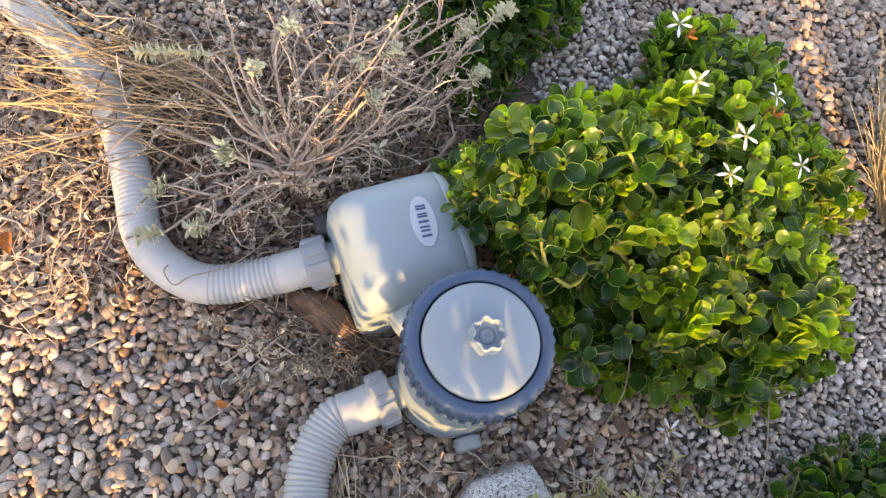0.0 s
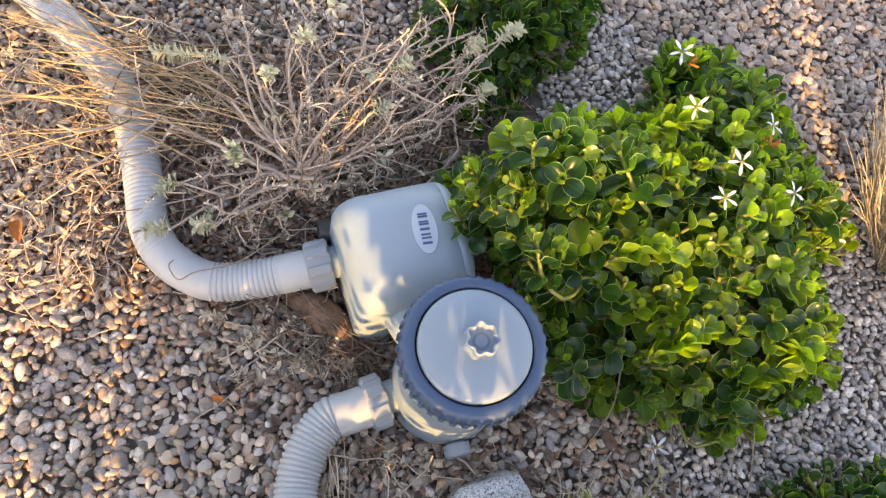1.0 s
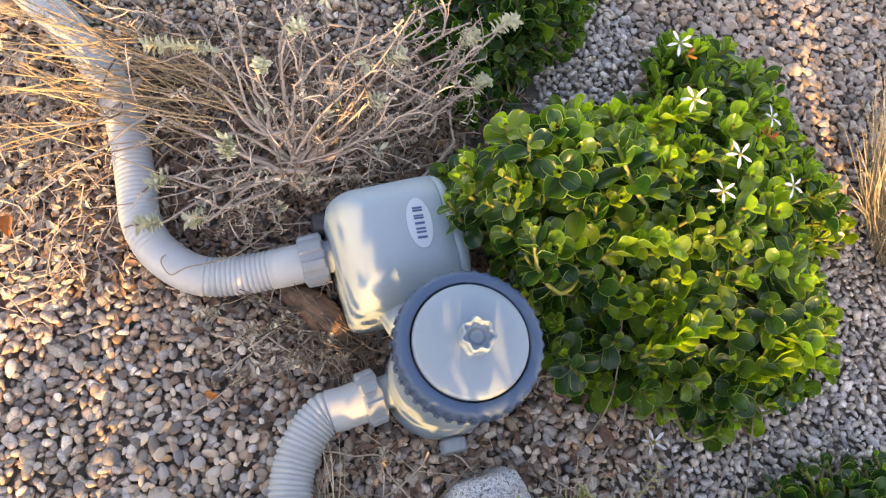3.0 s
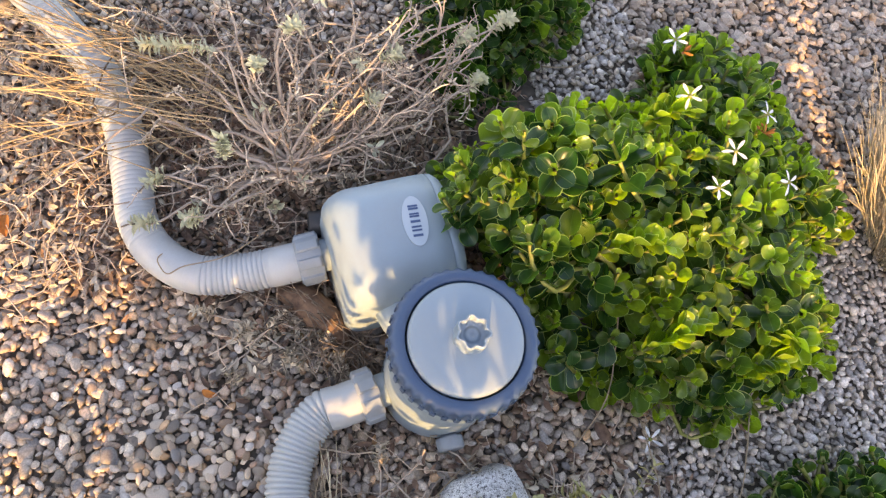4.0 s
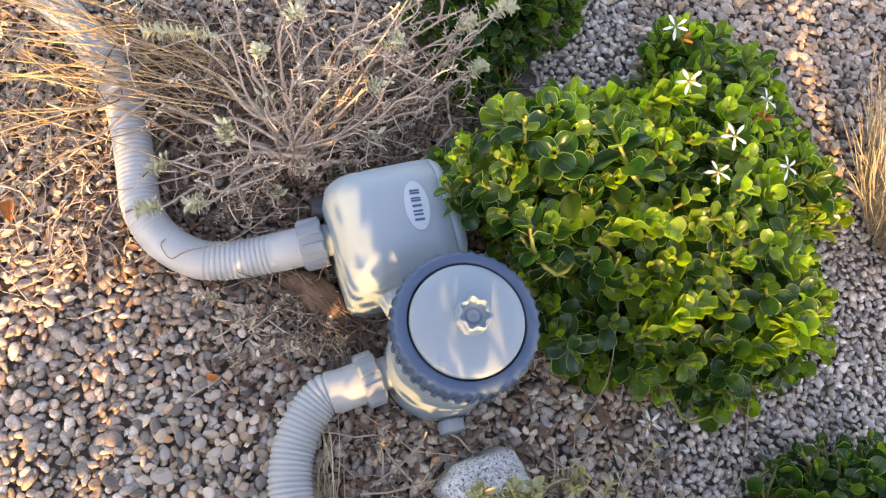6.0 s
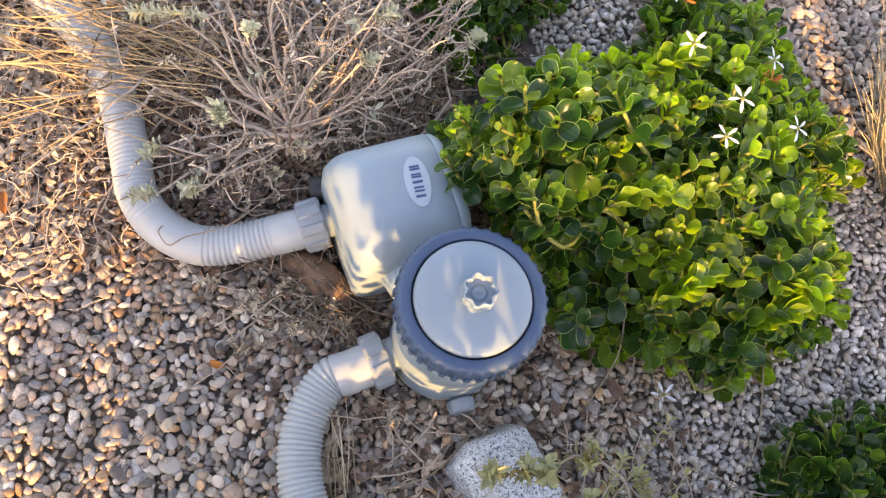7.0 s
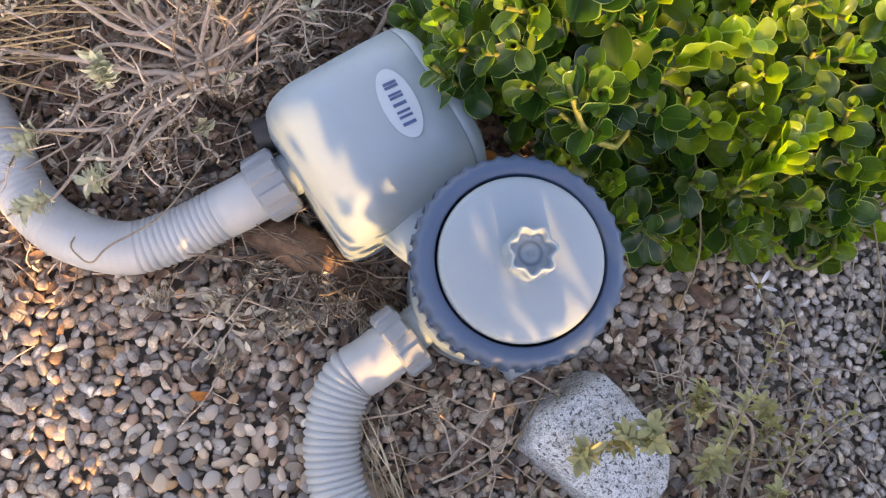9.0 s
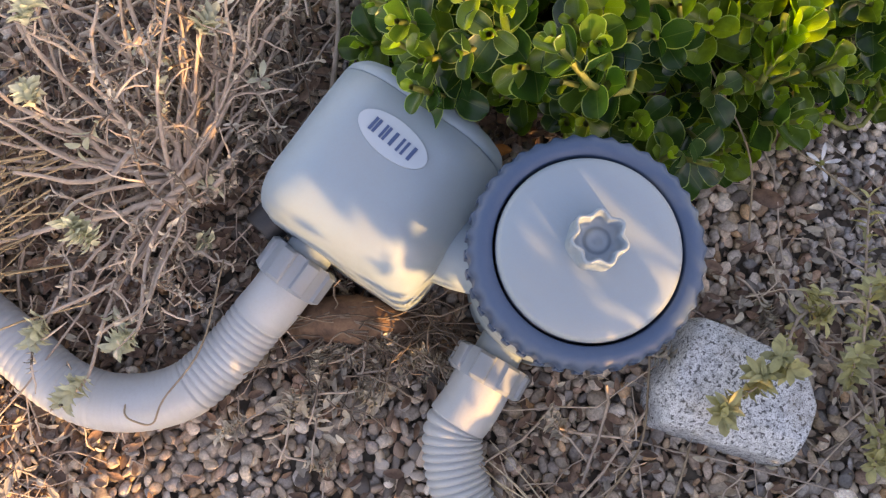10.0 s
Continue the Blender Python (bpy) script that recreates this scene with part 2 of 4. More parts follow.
def tube_arrays(path, radii, sides=6, base=0):
    """Rings along a path: vertices and quads."""
    verts, faces = [], []
    up = Vector((0.3, 0.2, 1)).normalized()
    last = None
    for i, c in enumerate(path):
        d = (path[min(i + 1, len(path) - 1)] - path[max(i - 1, 0)]).normalized()
        if last is None:
            side = d.cross(up)
            if side.length < 0.05:
                side = d.cross(Vector((1, 0, 0)))
        else:
            side = last - d * last.dot(d)
        side.normalize()
        last = side
        other = d.cross(side)
        for k in range(sides):
            a = 2 * math.pi * k / sides
            verts.append(c + (side * math.cos(a) + other * math.sin(a)) * radii[i])
    n = len(path)
    for i in range(n - 1):
        for k in range(sides):
            k2 = (k + 1) % sides
            faces.append((base + i * sides + k, base + i * sides + k2, base + (i + 1) * sides + k2, base + (i + 1) * sides + k))
    return verts, faces


def tube(path, radii, sides=24, caps=True):
    bm = bmesh.new()
    verts, faces = tube_arrays(path, radii, sides)
    vs = [bm.verts.new(v) for v in verts]
    for f in faces:
        bm.faces.new([vs[i] for i in f])
    if caps:
        bm.faces.new(vs[:sides][::-1])
        bm.faces.new(vs[-sides:])
    bmesh.ops.recalc_face_normals(bm, faces=bm.faces)
    return bm


def tubes_mesh(name, runs, mat, parent, label="", sides=5):
    """Many thin stems in one mesh."""
    verts, faces = [], []
    for path, radii in runs:
        v, f = tube_arrays(path, radii, sides, len(verts))
        verts += v
        faces += f
    me = raw_mesh(name, np.array([tuple(v) for v in verts]), np.array(faces))
    return link_mesh(name, me, mat, parent, label)


def lathe(profile, steps, wobble=None):
    """Turned form about z: profile of (radius, z); wobble(i, angle, r) may change a radius."""
    bm = bmesh.new()
    rings = []
    for i, (r, z) in enumerate(profile):
        if r < 1e-6:
            rings.append([bm.verts.new((0, 0, z))])
            continue
        ring = []
        for k in range(steps):
            a = 2 * math.pi * k / steps
            rr = wobble(i, a, r) if wobble else r
            ring.append(bm.verts.new((rr * math.cos(a), rr * math.sin(a), z)))
        rings.append(ring)
    for a, b in zip(rings, rings[1:]):
        for k in range(steps):
            k2 = (k + 1) % steps
            if len(a) == 1:
                bm.faces.new((a[0], b[k], b[k2]))
            elif len(b) == 1:
                bm.faces.new((a[k], b[0], a[k2]))
            else:
                bm.faces.new((a[k], b[k], b[k2], a[k2]))
    bmesh.ops.recalc_face_normals(bm, faces=bm.faces)
    return bm


def moved(bm, m):
    bmesh.ops.transform(bm, matrix=m, verts=bm.verts)
    return bm


def along(at, direction):
    """Pose whose z axis runs along the direction."""
    return Matrix.Translation(at) @ Vector(direction).to_track_quat("Z", "Y").to_matrix().to_4x4()


def creased(ob, degrees=35):
    """Keeps hard edges crisp on a smooth mesh."""
    me = ob.data
    bm = bmesh.new()
    bm.from_mesh(me)
    for e in bm.edges:
        if len(e.link_faces) == 2 and e.calc_face_angle(0) > radians(degrees):
            e.smooth = False
    bm.to_mesh(me)
    bm.free()
    return ob


# ---- ground ----
def ground_height(x, y):
    return 0.010 * noise.noise(Vector((x * 1.7, y * 1.7, 0.3))) - 0.012


def build_ground():
    bm = bmesh.new()
    n, half = 60, 1.6
    grid = [[bm.verts.new((0.2 + half * (2 * i / n - 1), 0.4 + half * (2 * j / n - 1), 0)) for i in range(n + 1)] for j in range(n + 1)]
    for row in grid:
        for v in row:
            v.co.z = ground_height(v.co.x, v.co.y)
    for j in range(n):
        for i in range(n):
            bm.faces.new((grid[j][i], grid[j][i + 1], grid[j + 1][i + 1], grid[j + 1][i]))
    rim = grid[0][:] + [r[-1] for r in grid[1:]] + grid[-1][-2::-1] + [r[0] for r in grid[-2:0:-1]]
    last = rim
    for reach in (6.0, 60.0, 1500.0):
        nxt = []
        for v in rim:
            d = Vector((v.co.x - 0.2, v.co.y - 0.4, 0)).normalized()
            nxt.append(bm.verts.new((0.2 + d.x * reach, 0.4 + d.y * reach, -0.012)))
        for k in range(len(rim)):
            k2 = (k + 1) % len(rim)
            bm.faces.new((last[k], nxt[k], nxt[k2], last[k2]))
        last = nxt
    bmesh.ops.recalc_face_normals(bm, faces=bm.faces)
    ob = part("ground", bm, SOIL, None)
    return tagged(ob, "brown gritty soil under loose garden gravel", "ground", kind="structure")


GROUND = build_ground()


def pebble_shapes(rng, level, count, angular):
    """Rounded or chipped stones of unit size."""
    out = []
    bm = bmesh.new()
    bmesh.ops.create_icosphere(bm, subdivisions=level, radius=1.0)
    base = np.array([tuple(v.co) for v in bm.verts])
    faces = np.array([[v.index for v in f.verts] for f in bm.faces])
    bm.free()
    for _ in range(count):
        v = base.copy()
        for _ in range(7 if angular else 8):
            d = rng.normal(size=3)
            d /= np.linalg.norm(d)
            lim = rng.uniform(0.45, 0.75) if angular else rng.uniform(0.42, 0.78)
            over = np.clip(v @ d - lim, 0, None)
            v -= np.outer(over * (0.95 if angular else 0.92), d)
        f = rng.normal(size=(3, 3)) * 1.2
        v *= (1 + 0.07 * np.sin(v @ f[0] + f[1, 0]) + 0.05 * np.sin(2 * v @ f[2] + f[1, 1]))[:, None]
        out.append(v)
    return out, faces


def placements(rng, pts, size, flat):
    """A pose with own size and turn for each stone."""
    n = len(pts)
    yaw, t1, t2 = rng.uniform(0, 2 * np.pi, n), rng.normal(0, 0.3, n), rng.normal(0, 0.3, n)
    a = size * np.exp(rng.normal(0, 0.23, n))
    sx, sy, sz = a * 1.12, a * rng.uniform(0.6, 1.0, n), a * rng.uniform(*flat, n)
    out = np.zeros((n, 4, 4))
    cy, sn = np.cos(yaw), np.sin(yaw)
    rz = np.zeros((n, 3, 3))
    rz[:, 0, 0], rz[:, 0, 1], rz[:, 1, 0], rz[:, 1, 1], rz[:, 2, 2] = cy, -sn, sn, cy, 1
    rx = np.zeros((n, 3, 3))
    rx[:, 0, 0], rx[:, 1, 1], rx[:, 1, 2], rx[:, 2, 1], rx[:, 2, 2] = 1, np.cos(t1), -np.sin(t1), np.sin(t1), np.cos(t1)
    ry = np.zeros((n, 3, 3))
    ry[:, 1, 1], ry[:, 0, 0], ry[:, 0, 2], ry[:, 2, 0], ry[:, 2, 2] = 1, np.cos(t2), np.sin(t2), -np.sin(t2), np.cos(t2)
    r = rz @ rx @ ry
    out[:, :3, :3] = r * np.stack([sx, sy, sz], 1)[:, None, :]
    out[:, :3, 3] = pts
    out[:, 3, 3] = 1
    return out


def scatter(rng, x0, x1, y0, y1, step, z0, z1, keep=1.0):
    xs, ys = np.meshgrid(np.arange(x0, x1, step), np.arange(y0, y1, step * 0.87))
    xs = xs + (np.arange(xs.shape[0]) % 2)[:, None] * step / 2
    p = np.stack([xs.ravel(), ys.ravel()], 1) + rng.uniform(-0.42, 0.42, (xs.size, 2)) * step
    p = p[rng.uniform(size=len(p)) < keep]
    z = np.array([ground_height(x, y) for x, y in p]) + rng.uniform(z0, z1, len(p))
    return np.column_stack([p, z])


def gravel(name, seed, mat, label, layers, angular, keep, alone=None):
    rng = np.random.default_rng(seed)
    verts, faces, base = [], [], 0
    for level, box, step, z0, z1, share, size in layers:
        shapes, f = pebble_shapes(rng, level, 14, angular)
        pts = scatter(rng, *box, step, z0, z1, share)
        pts = pts[[keep(x, y) for x, y, _ in pts]]
        which = rng.integers(0, len(shapes), len(pts))
        m = placements(rng, pts, size, (0.33, 0.55) if not angular else (0.4, 0.75))
        single = np.zeros(len(pts), dtype=bool)
        if alone and level == 2:
            single[[k for k, (x, y, _) in enumerate(pts) if alone(x, y)][:300]] = True
        for i, shape in enumerate(shapes):
            own = m[(which == i) & single]
            if len(own):
                me = raw_mesh("pebble", shape, f)
                me.materials.append(mat)
                for place in own:
                    ob = new("pebble", me)
                    ob.parent = GROUND
                    ob.matrix_basis = Matrix([list(row) for row in place])
            sel = m[(which == i) & ~single]
            if len(sel):
                v, ff = spread(shape, f, sel)
                verts.append(v)
                faces.append(ff + base)
                base += len(v)
    me = raw_mesh(name, np.concatenate(verts), np.concatenate(faces), smooth=not angular)
    ob = link_mesh(name, me, mat)
    tagged(ob, label, "gravel", kind="stuff")


def chip_zone(x, y):
    """Further back the rounded pebbles give way to angular chippings."""
    return y + 0.35 * x + 0.06 * noise.noise(Vector((x * 4, y * 4, 2.0))) > (0.80 if x > 0.45 else 0.98)


def under_shrub(x, y):
    """Thick of the green shrub, where no stone can be seen."""
    return ((x - 0.47) / 0.15) ** 2 + ((y - 0.42) / 0.15) ** 2 < 1


def pebble_zone(x, y):
    return not chip_zone(x, y) and not under_shrub(x, y) and seen_ground(x, y)


def pale_zone(x, y):
    """Paler, greyer stones lie beyond the green shrub."""
    return x + 0.10 * noise.noise(Vector((x * 7, y * 7, 5.0))) > (0.47 - 0.1 * y if y < 0.52 else 0.16)


def seen_ground(x, y):
    """The stretch of ground that the walk looks over, with a margin."""
    return x > -0.56 and y < 0.80 + 0.27 * x and y > -0.20 and y > -0.16 - 0.5 * (x + 0.16) and y > -0.26 + 0.25 * x


def near_pebbles(x, y):
    return -0.34 < x < 0.40 and -0.16 < y < 0.30


gravel("pebbles", 5, PEBBLE, "rounded brown, tan and grey river pebbles covering the ground", [
    (1, (-0.56, 1.00, -0.24, 0.95), 0.0104, -0.001, 0.004, 1.0, 0.0066),
    (1, (-0.56, 0.98, -0.22, 0.95), 0.0108, 0.004, 0.0105, 0.97, 0.0071)], False, lambda x, y: pebble_zone(x, y) and not near_pebbles(x, y) and not pale_zone(x, y))
gravel("pale_pebbles", 9, PALE, "pale grey and bluish pebbles beyond the green shrub", [
    (1, (0.30, 1.00, -0.24, 0.95), 0.0104, -0.001, 0.004, 1.0, 0.0066),
    (1, (0.30, 0.98, -0.22, 0.95), 0.0106, 0.004, 0.0105, 0.97, 0.0066)], False, lambda x, y: pebble_zone(x, y) and not near_pebbles(x, y) and pale_zone(x, y))
gravel("near_pebbles", 7, PEBBLE, "rounded brown, tan and grey river pebbles round the pump", [
    (1, (-0.36, 0.48, -0.18, 0.32), 0.0104, -0.001, 0.004, 1.0, 0.0066),
    (2, (-0.36, 0.48, -0.18, 0.32), 0.0106, 0.004, 0.0105, 1.0, 0.0071)], False, lambda x, y: pebble_zone(x, y) and near_pebbles(x, y),
       alone=lambda x, y: -0.15 < x < 0.06 and 0.02 < y < 0.23)
gravel("stone_chippings", 6, CHIP, "angular grey and pinkish stone chippings covering the ground", [
    (1, (-0.60, 1.25, 0.30, 1.25), 0.0125, 0.000, 0.005, 1.0, 0.0077),
    (1, (-0.60, 1.25, 0.30, 1.25), 0.0140, 0.004, 0.010, 0.95, 0.0082)], True, lambda x, y: chip_zone(x, y) and y < 0.88 + 0.27 * x)

gravel("outlying_pebbles", 8, PEBBLE, "scattered river pebbles on bare soil", [
    (1, (-1.5, 1.9, -1.3, 1.9), 0.034, -0.003, 0.005, 0.9, 0.0105)], False, lambda x, y: not seen_ground(x, y) and math.hypot(x - 0.2, y - 0.3) < 1.5 + 0.2 * noise.noise(Vector((x * 3, y * 3, 1.0))))

# ---- the filter pump ----
LIDC = Vector((0.185, 0.194, 0.014))
pump = thing("filter_pump", (0.15, 0.26, 0.0), "pale grey plastic pool filter pump standing on the gravel", "pool pump")

part("filter_body", moved(lathe([(0.0, 0.002), (0.060, 0.002), (0.067, 0.006), (0.068, 0.016), (0.0665, 0.022), (0.0675, 0.07), (0.0695, 0.125), (0.0715, 0.142), (0.0722, 0.150), (0.0715, 0.157), (0.0640, 0.160), (0.0575, 0.170), (0.0, 0.170)], 96),
                         Matrix.Translation((LIDC.x, LIDC.y, 0)) @ Matrix.Diagonal((1, 1, 1.085, 1))), HOUSING, pump)
TEETH = 38
collar_profile = [(0.0612, 0.178), (0.0614, 0.1985), (0.0624, 0.2010), (0.0700, 0.2010), (0.0732, 0.1998), (0.0760, 0.1965),
                  (0.0766, 0.190), (0.0768, 0.172), (0.0752, 0.1655), (0.0715, 0.1630), (0.0660, 0.1620), (0.0645, 0.157), (0.0636, 0.157)]


def scallop(i, a, r):
    depth = {4: 0.0003, 5: 0.0011, 6: 0.0013, 7: 0.0013, 8: 0.0008}.get(i, 0.0)
    return r + depth * (1 - 2 * abs(math.cos(a * TEETH / 2)) ** 1.6)


collar = part("threaded_collar", moved(lathe(collar_profile, TEETH * 8, scallop), Matrix.Translation(LIDC)), COLLAR, pump, "slate-grey scalloped screw collar")
for k in range(TEETH):
    a = 2 * math.pi * (k + 0.5) / TEETH
    bm = bmesh.new()
    bmesh.ops.create_cube(bm, size=1.0)
    bmesh.ops.bevel(bm, geom=bm.edges[:], offset=0.12, segments=1, affect="EDGES")
    moved(bm, Matrix.Translation(LIDC) @ Matrix.Rotation(a, 4, "Z") @ pose(0.0766, 0, 0.1765, 0, 0, 0) @ Matrix.Diagonal((0.0040, 0.0062, 0.015, 1)))
    part("grip_rib", bm, COLLAR, collar, smooth=False)
lid = part("lid", moved(lathe([(0.0, 0.2085), (0.02, 0.2082), (0.045, 0.2068), (0.0560, 0.2050), (0.0588, 0.2030), (0.0596, 0.2000), (0.0596, 0.172), (0.0, 0.172)], 128),
                        Matrix.Translation(LIDC)), LIDMAT, pump, "light grey round lid")


def lobes(i, a, r):
    depth = [0.0, 0.0006, 0.0011, 0.0016, 0.0017, 0.0018, 0.0018, 0.0014, 0.0][min(i, 8)]
    return r + depth * math.cos(7 * a)


knob_at = LIDC + Vector((0.003, 0.001, 0))
knob = part("vent_knob", moved(lathe([(0.0195, 0.2060), (0.0183, 0.2085), (0.0176, 0.214), (0.0172, 0.224), (0.0166, 0.2262), (0.0153, 0.2268), (0.0143, 0.2252), (0.0132, 0.2165), (0.0095, 0.2150),
                                      (0.0082, 0.2150), (0.0078, 0.2160), (0.0030, 0.2162), (0.0022, 0.2150), (0.0, 0.2150)], 112, lobes), Matrix.Translation(knob_at)),
            LIDMAT, lid, "seven-lobed hollow air-release knob")

# motor housing: rounded box section carried along its axis
U = Vector((0.927, 0.375, 0)).normalized()
V = Vector((-U.y, U.x, 0))
MC = Vector((0.1108, 0.3309, 0))


def rounded_section(half, top, bottom, radius, steps=12):
    """Arched section: wide shoulders above, tighter corners below."""
    low = radius * 0.55
    pts = []
    for cx, cz, a0, r in ((half - radius, top - radius, 0, radius), (-half + radius, top - radius, 90, radius), (-half + low, bottom + low, 180, low), (half - low, bottom + low, 270, low)):
        for k in range(steps + 1):
            a = radians(a0 + 90 * k / steps)
            pts.append((cx + r * math.cos(a), cz + r * math.sin(a)))
    return pts


def loft(sections):
    """sections: (offset along U, half width, top, shoulder radius)"""
    bm = bmesh.new()
    rings = []
    for off, half, top, rad in sections:
        pts = rounded_section(half, top, 0.004 + 0.25 * (0.0745 - half), rad)
        rings.append([bm.verts.new(MC + U * off + V * a + Vector((0, 0, z))) for a, z in pts])
    n = len(rings[0])
    for a, b in zip(rings, rings[1:]):
        for k in range(n):
            k2 = (k + 1) % n
            bm.faces.new((a[k], a[k2], b[k2], b[k]))
    bm.faces.new(rings[0][::-1])
    bm.faces.new(rings[-1])
    bmesh.ops.recalc_face_normals(bm, faces=bm.faces)
    return bm


def nosed(k):
    """The inlet end: its top slopes away while the sides run on almost to the end."""
    t = k / 14
    return (-0.072 + 0.046 * t, 0.0600 + 0.0145 * math.sin(math.pi / 2 * t ** 0.42), 0.112 + 0.045 * math.sin(math.pi / 2 * t ** 0.55), 0.036 + 0.014 * t)


housing = part("motor_housing", loft([nosed(k) for k in range(15)] + [(0.0, 0.0745, 0.157, 0.050), (0.030, 0.0742, 0.157, 0.050), (0.0520, 0.0736, 0.1562, 0.050), (0.0528, 0.0728, 0.1554, 0.050)]), HOUSING, pump)
part("motor_end_cap", loft([(0.0529, 0.0725, 0.1552, 0.050), (0.0534, 0.0734, 0.1560, 0.050), (0.0600, 0.0722, 0.1548, 0.050), (0.0660, 0.0685, 0.150, 0.048), (0.0700, 0.0625, 0.142, 0.045), (0.0722, 0.054, 0.130, 0.040), (0.0730, 0.043, 0.112, 0.034)]), HOUSING, pump)

# joint between motor and filter body
part("joint_pipe", tube([Vector((0.115, 0.285, 0.085)), Vector((0.135, 0.255, 0.085)), Vector((0.180, 0.205, 0.085))], [0.034, 0.034, 0.034], 32), HOUSING, pump)

# oval badge with its dark lettering reduced to bars
READ = (V * 1.0 + U * 0.10).normalized()
LETTER_UP = Vector((-READ.y, READ.x, 0))
BADGE = Vector((0.1285, 0.3395, 0.1578))
bm = bmesh.new()
top_ring, low_ring = [], []
for k in range(40):
    a = 2 * math.pi * k / 40
    p = BADGE + READ * (0.0305 * math.cos(a)) + LETTER_UP * (0.0142 * math.sin(a))
    top_ring.append(bm.verts.new(p + Vector((0, 0, 0.0006))))
    low_ring.append(bm.verts.new(p - Vector((0, 0, 0.0006))))
bm.faces.new(top_ring)
for k in range(40):
    k2 = (k + 1) % 40
    bm.faces.new((low_ring[k], low_ring[k2], top_ring[k2], top_ring[k]))
badge = part("badge", bm, STICKER, pump, "white oval badge with navy bars", smooth=False)
for k, (w, gap) in enumerate(((0.0022, 0.0), (0.0017, 0.0062), (0.0017, 0.0105), (0.0022, 0.0170), (0.0017, 0.0232), (0.0015, 0.0262), (0.0018, 0.0325), (0.0018, 0.0358))):
    bm = bmesh.new()
    bmesh.ops.create_cube(bm, size=1.0)
    moved(bm, Matrix.Translation(BADGE + READ * (gap - 0.0178) + Vector((0, 0, 0.0009))) @ Matrix.Rotation(math.atan2(READ.y, READ.x), 4, "Z") @ Matrix.Diagonal((w * 1.25, 0.0112, 0.0006, 1)))
    part("badge_bar", bm, INK, badge, smooth=False)

# black plug low on the motor's end
bm = lathe([(0.0, 0.0), (0.012, 0.0), (0.0165, 0.001), (0.017, 0.004), (0.017, 0.022), (0.015, 0.024), (0.0095, 0.024), (0.009, 0.021), (0.005, 0.021), (0.0045, 0.0235), (0.0, 0.0235)], 40)
part("cable_plug", moved(bm, along(MC - U * 0.060 + V * 0.066 + Vector((0, 0, 0.046)), -U + V * 0.15)), BLACK, pump, "black round plug")

# drain cap at the foot of the body
bm = lathe([(0.010, -0.02), (0.010, 0.0), (0.0155, 0.0), (0.0160, 0.002), (0.0160, 0.013), (0.0140, 0.0155), (0.0, 0.0155)], 30, lambda i, a, r: r + (0.0006 * math.cos(10 * a) if 1 < i < 5 else 0))
part("drain_cap", moved(bm, along(Vector((LIDC.x + 0.020, LIDC.y - 0.067, 0.020)), (0.28, -0.96, 0.05))), NUTMAT, pump, "small ribbed drain cap")


# ---- hoses ----
def hose_nut(parent, at, direction, radius, length):
    """Screw ring with eight broad grip lugs and a plain flange behind them."""
    n = 8

    def lug(i, a, r):
        wave = (a * n / (2 * math.pi)) % 1
        return r + (0.0030 * min(1, max(0, min(wave, 0.62 - wave)) / 0.07) if 1 < i < 5 else 0)

    bm = lathe([(radius * 0.74, 0), (radius * 0.93, 0.0), (radius * 0.95, 0.0025), (radius * 0.95, length * 0.35), (radius * 0.95, length - 0.003), (radius * 0.91, length), (radius * 0.72, length)], n * 18, lug)
    return creased(part("union_nut", moved(bm, along(at, direction)), NUTMAT, parent, "grey ribbed union nut"))


def port(at, direction, length, radius):
    part("hose_port", moved(lathe([(0.0, 0), (radius, 0), (radius, length), (0.0, length)], 40), along(at, direction)), HOUSING, pump)


def corrugated(points, radius, pitch, depth, amount):
    """Hose with rings along its length; amount(share of the way) scales the rings."""
    path = smooth_path(points, 60)
    lengths = [0.0]
    for a, b in zip(path, path[1:]):
        lengths.append(lengths[-1] + (b - a).length)
    total, step = lengths[-1], pitch / 8
    fine, radii, j = [], [], 0
    count = int(total / step)
    for i in range(count + 1):
        s = min(i * step, total - 1e-6)
        while lengths[j + 1] < s:
            j += 1
        t = (s - lengths[j]) / (lengths[j + 1] - lengths[j])
        fine.append(path[j].lerp(path[j + 1], t))
        wave = abs(math.sin(math.pi * s / pitch)) ** 0.7
        radii.append(radius - depth * amount(s) * (1 - wave))
    return fine, radii


hose_a = thing("pool_hose", (-0.15, 0.40, 0.0), "white corrugated pool hose running beneath a dry shrub", "hose", "pool hoses")
nut_a = Vector((0.016, 0.320, 0.048))
dir_a = Vector((-0.93, -0.34, -0.12)).normalized()
port(nut_a - dir_a * 0.035, dir_a, 0.04, 0.020)
hose_nut(hose_a, nut_a - dir_a * 0.014, dir_a, 0.0305, 0.030)
pa = [nut_a + dir_a * 0.006, nut_a + dir_a * 0.03, (-0.030, 0.306, 0.037), (-0.074, 0.294, 0.030), (-0.121, 0.290, 0.027), (-0.168, 0.312, 0.025), (-0.198, 0.349, 0.025), (-0.216, 0.403, 0.025), (-0.243, 0.477, 0.025),
      (-0.284, 0.545, 0.025), (-0.345, 0.606, 0.025), (-0.43, 0.675, 0.025), (-0.56, 0.78, 0.025)]
fine, radii = corrugated(pa, 0.0243, 0.0062, 0.0016,
                         lambda s: 0.0 if s < 0.045 else (1.0 if s < 0.125 else (0.10 if s < 0.20 else 0.42)))
part("hose_tube", tube(fine, radii, 28), HOSEMAT, hose_a)

hose_b = thing("pool_hose", (0.03, 0.05, 0.0), "white ribbed pool hose bending over the pebbles", "hose", "pool hoses")
nut_b = Vector((0.101, 0.162, 0.036))
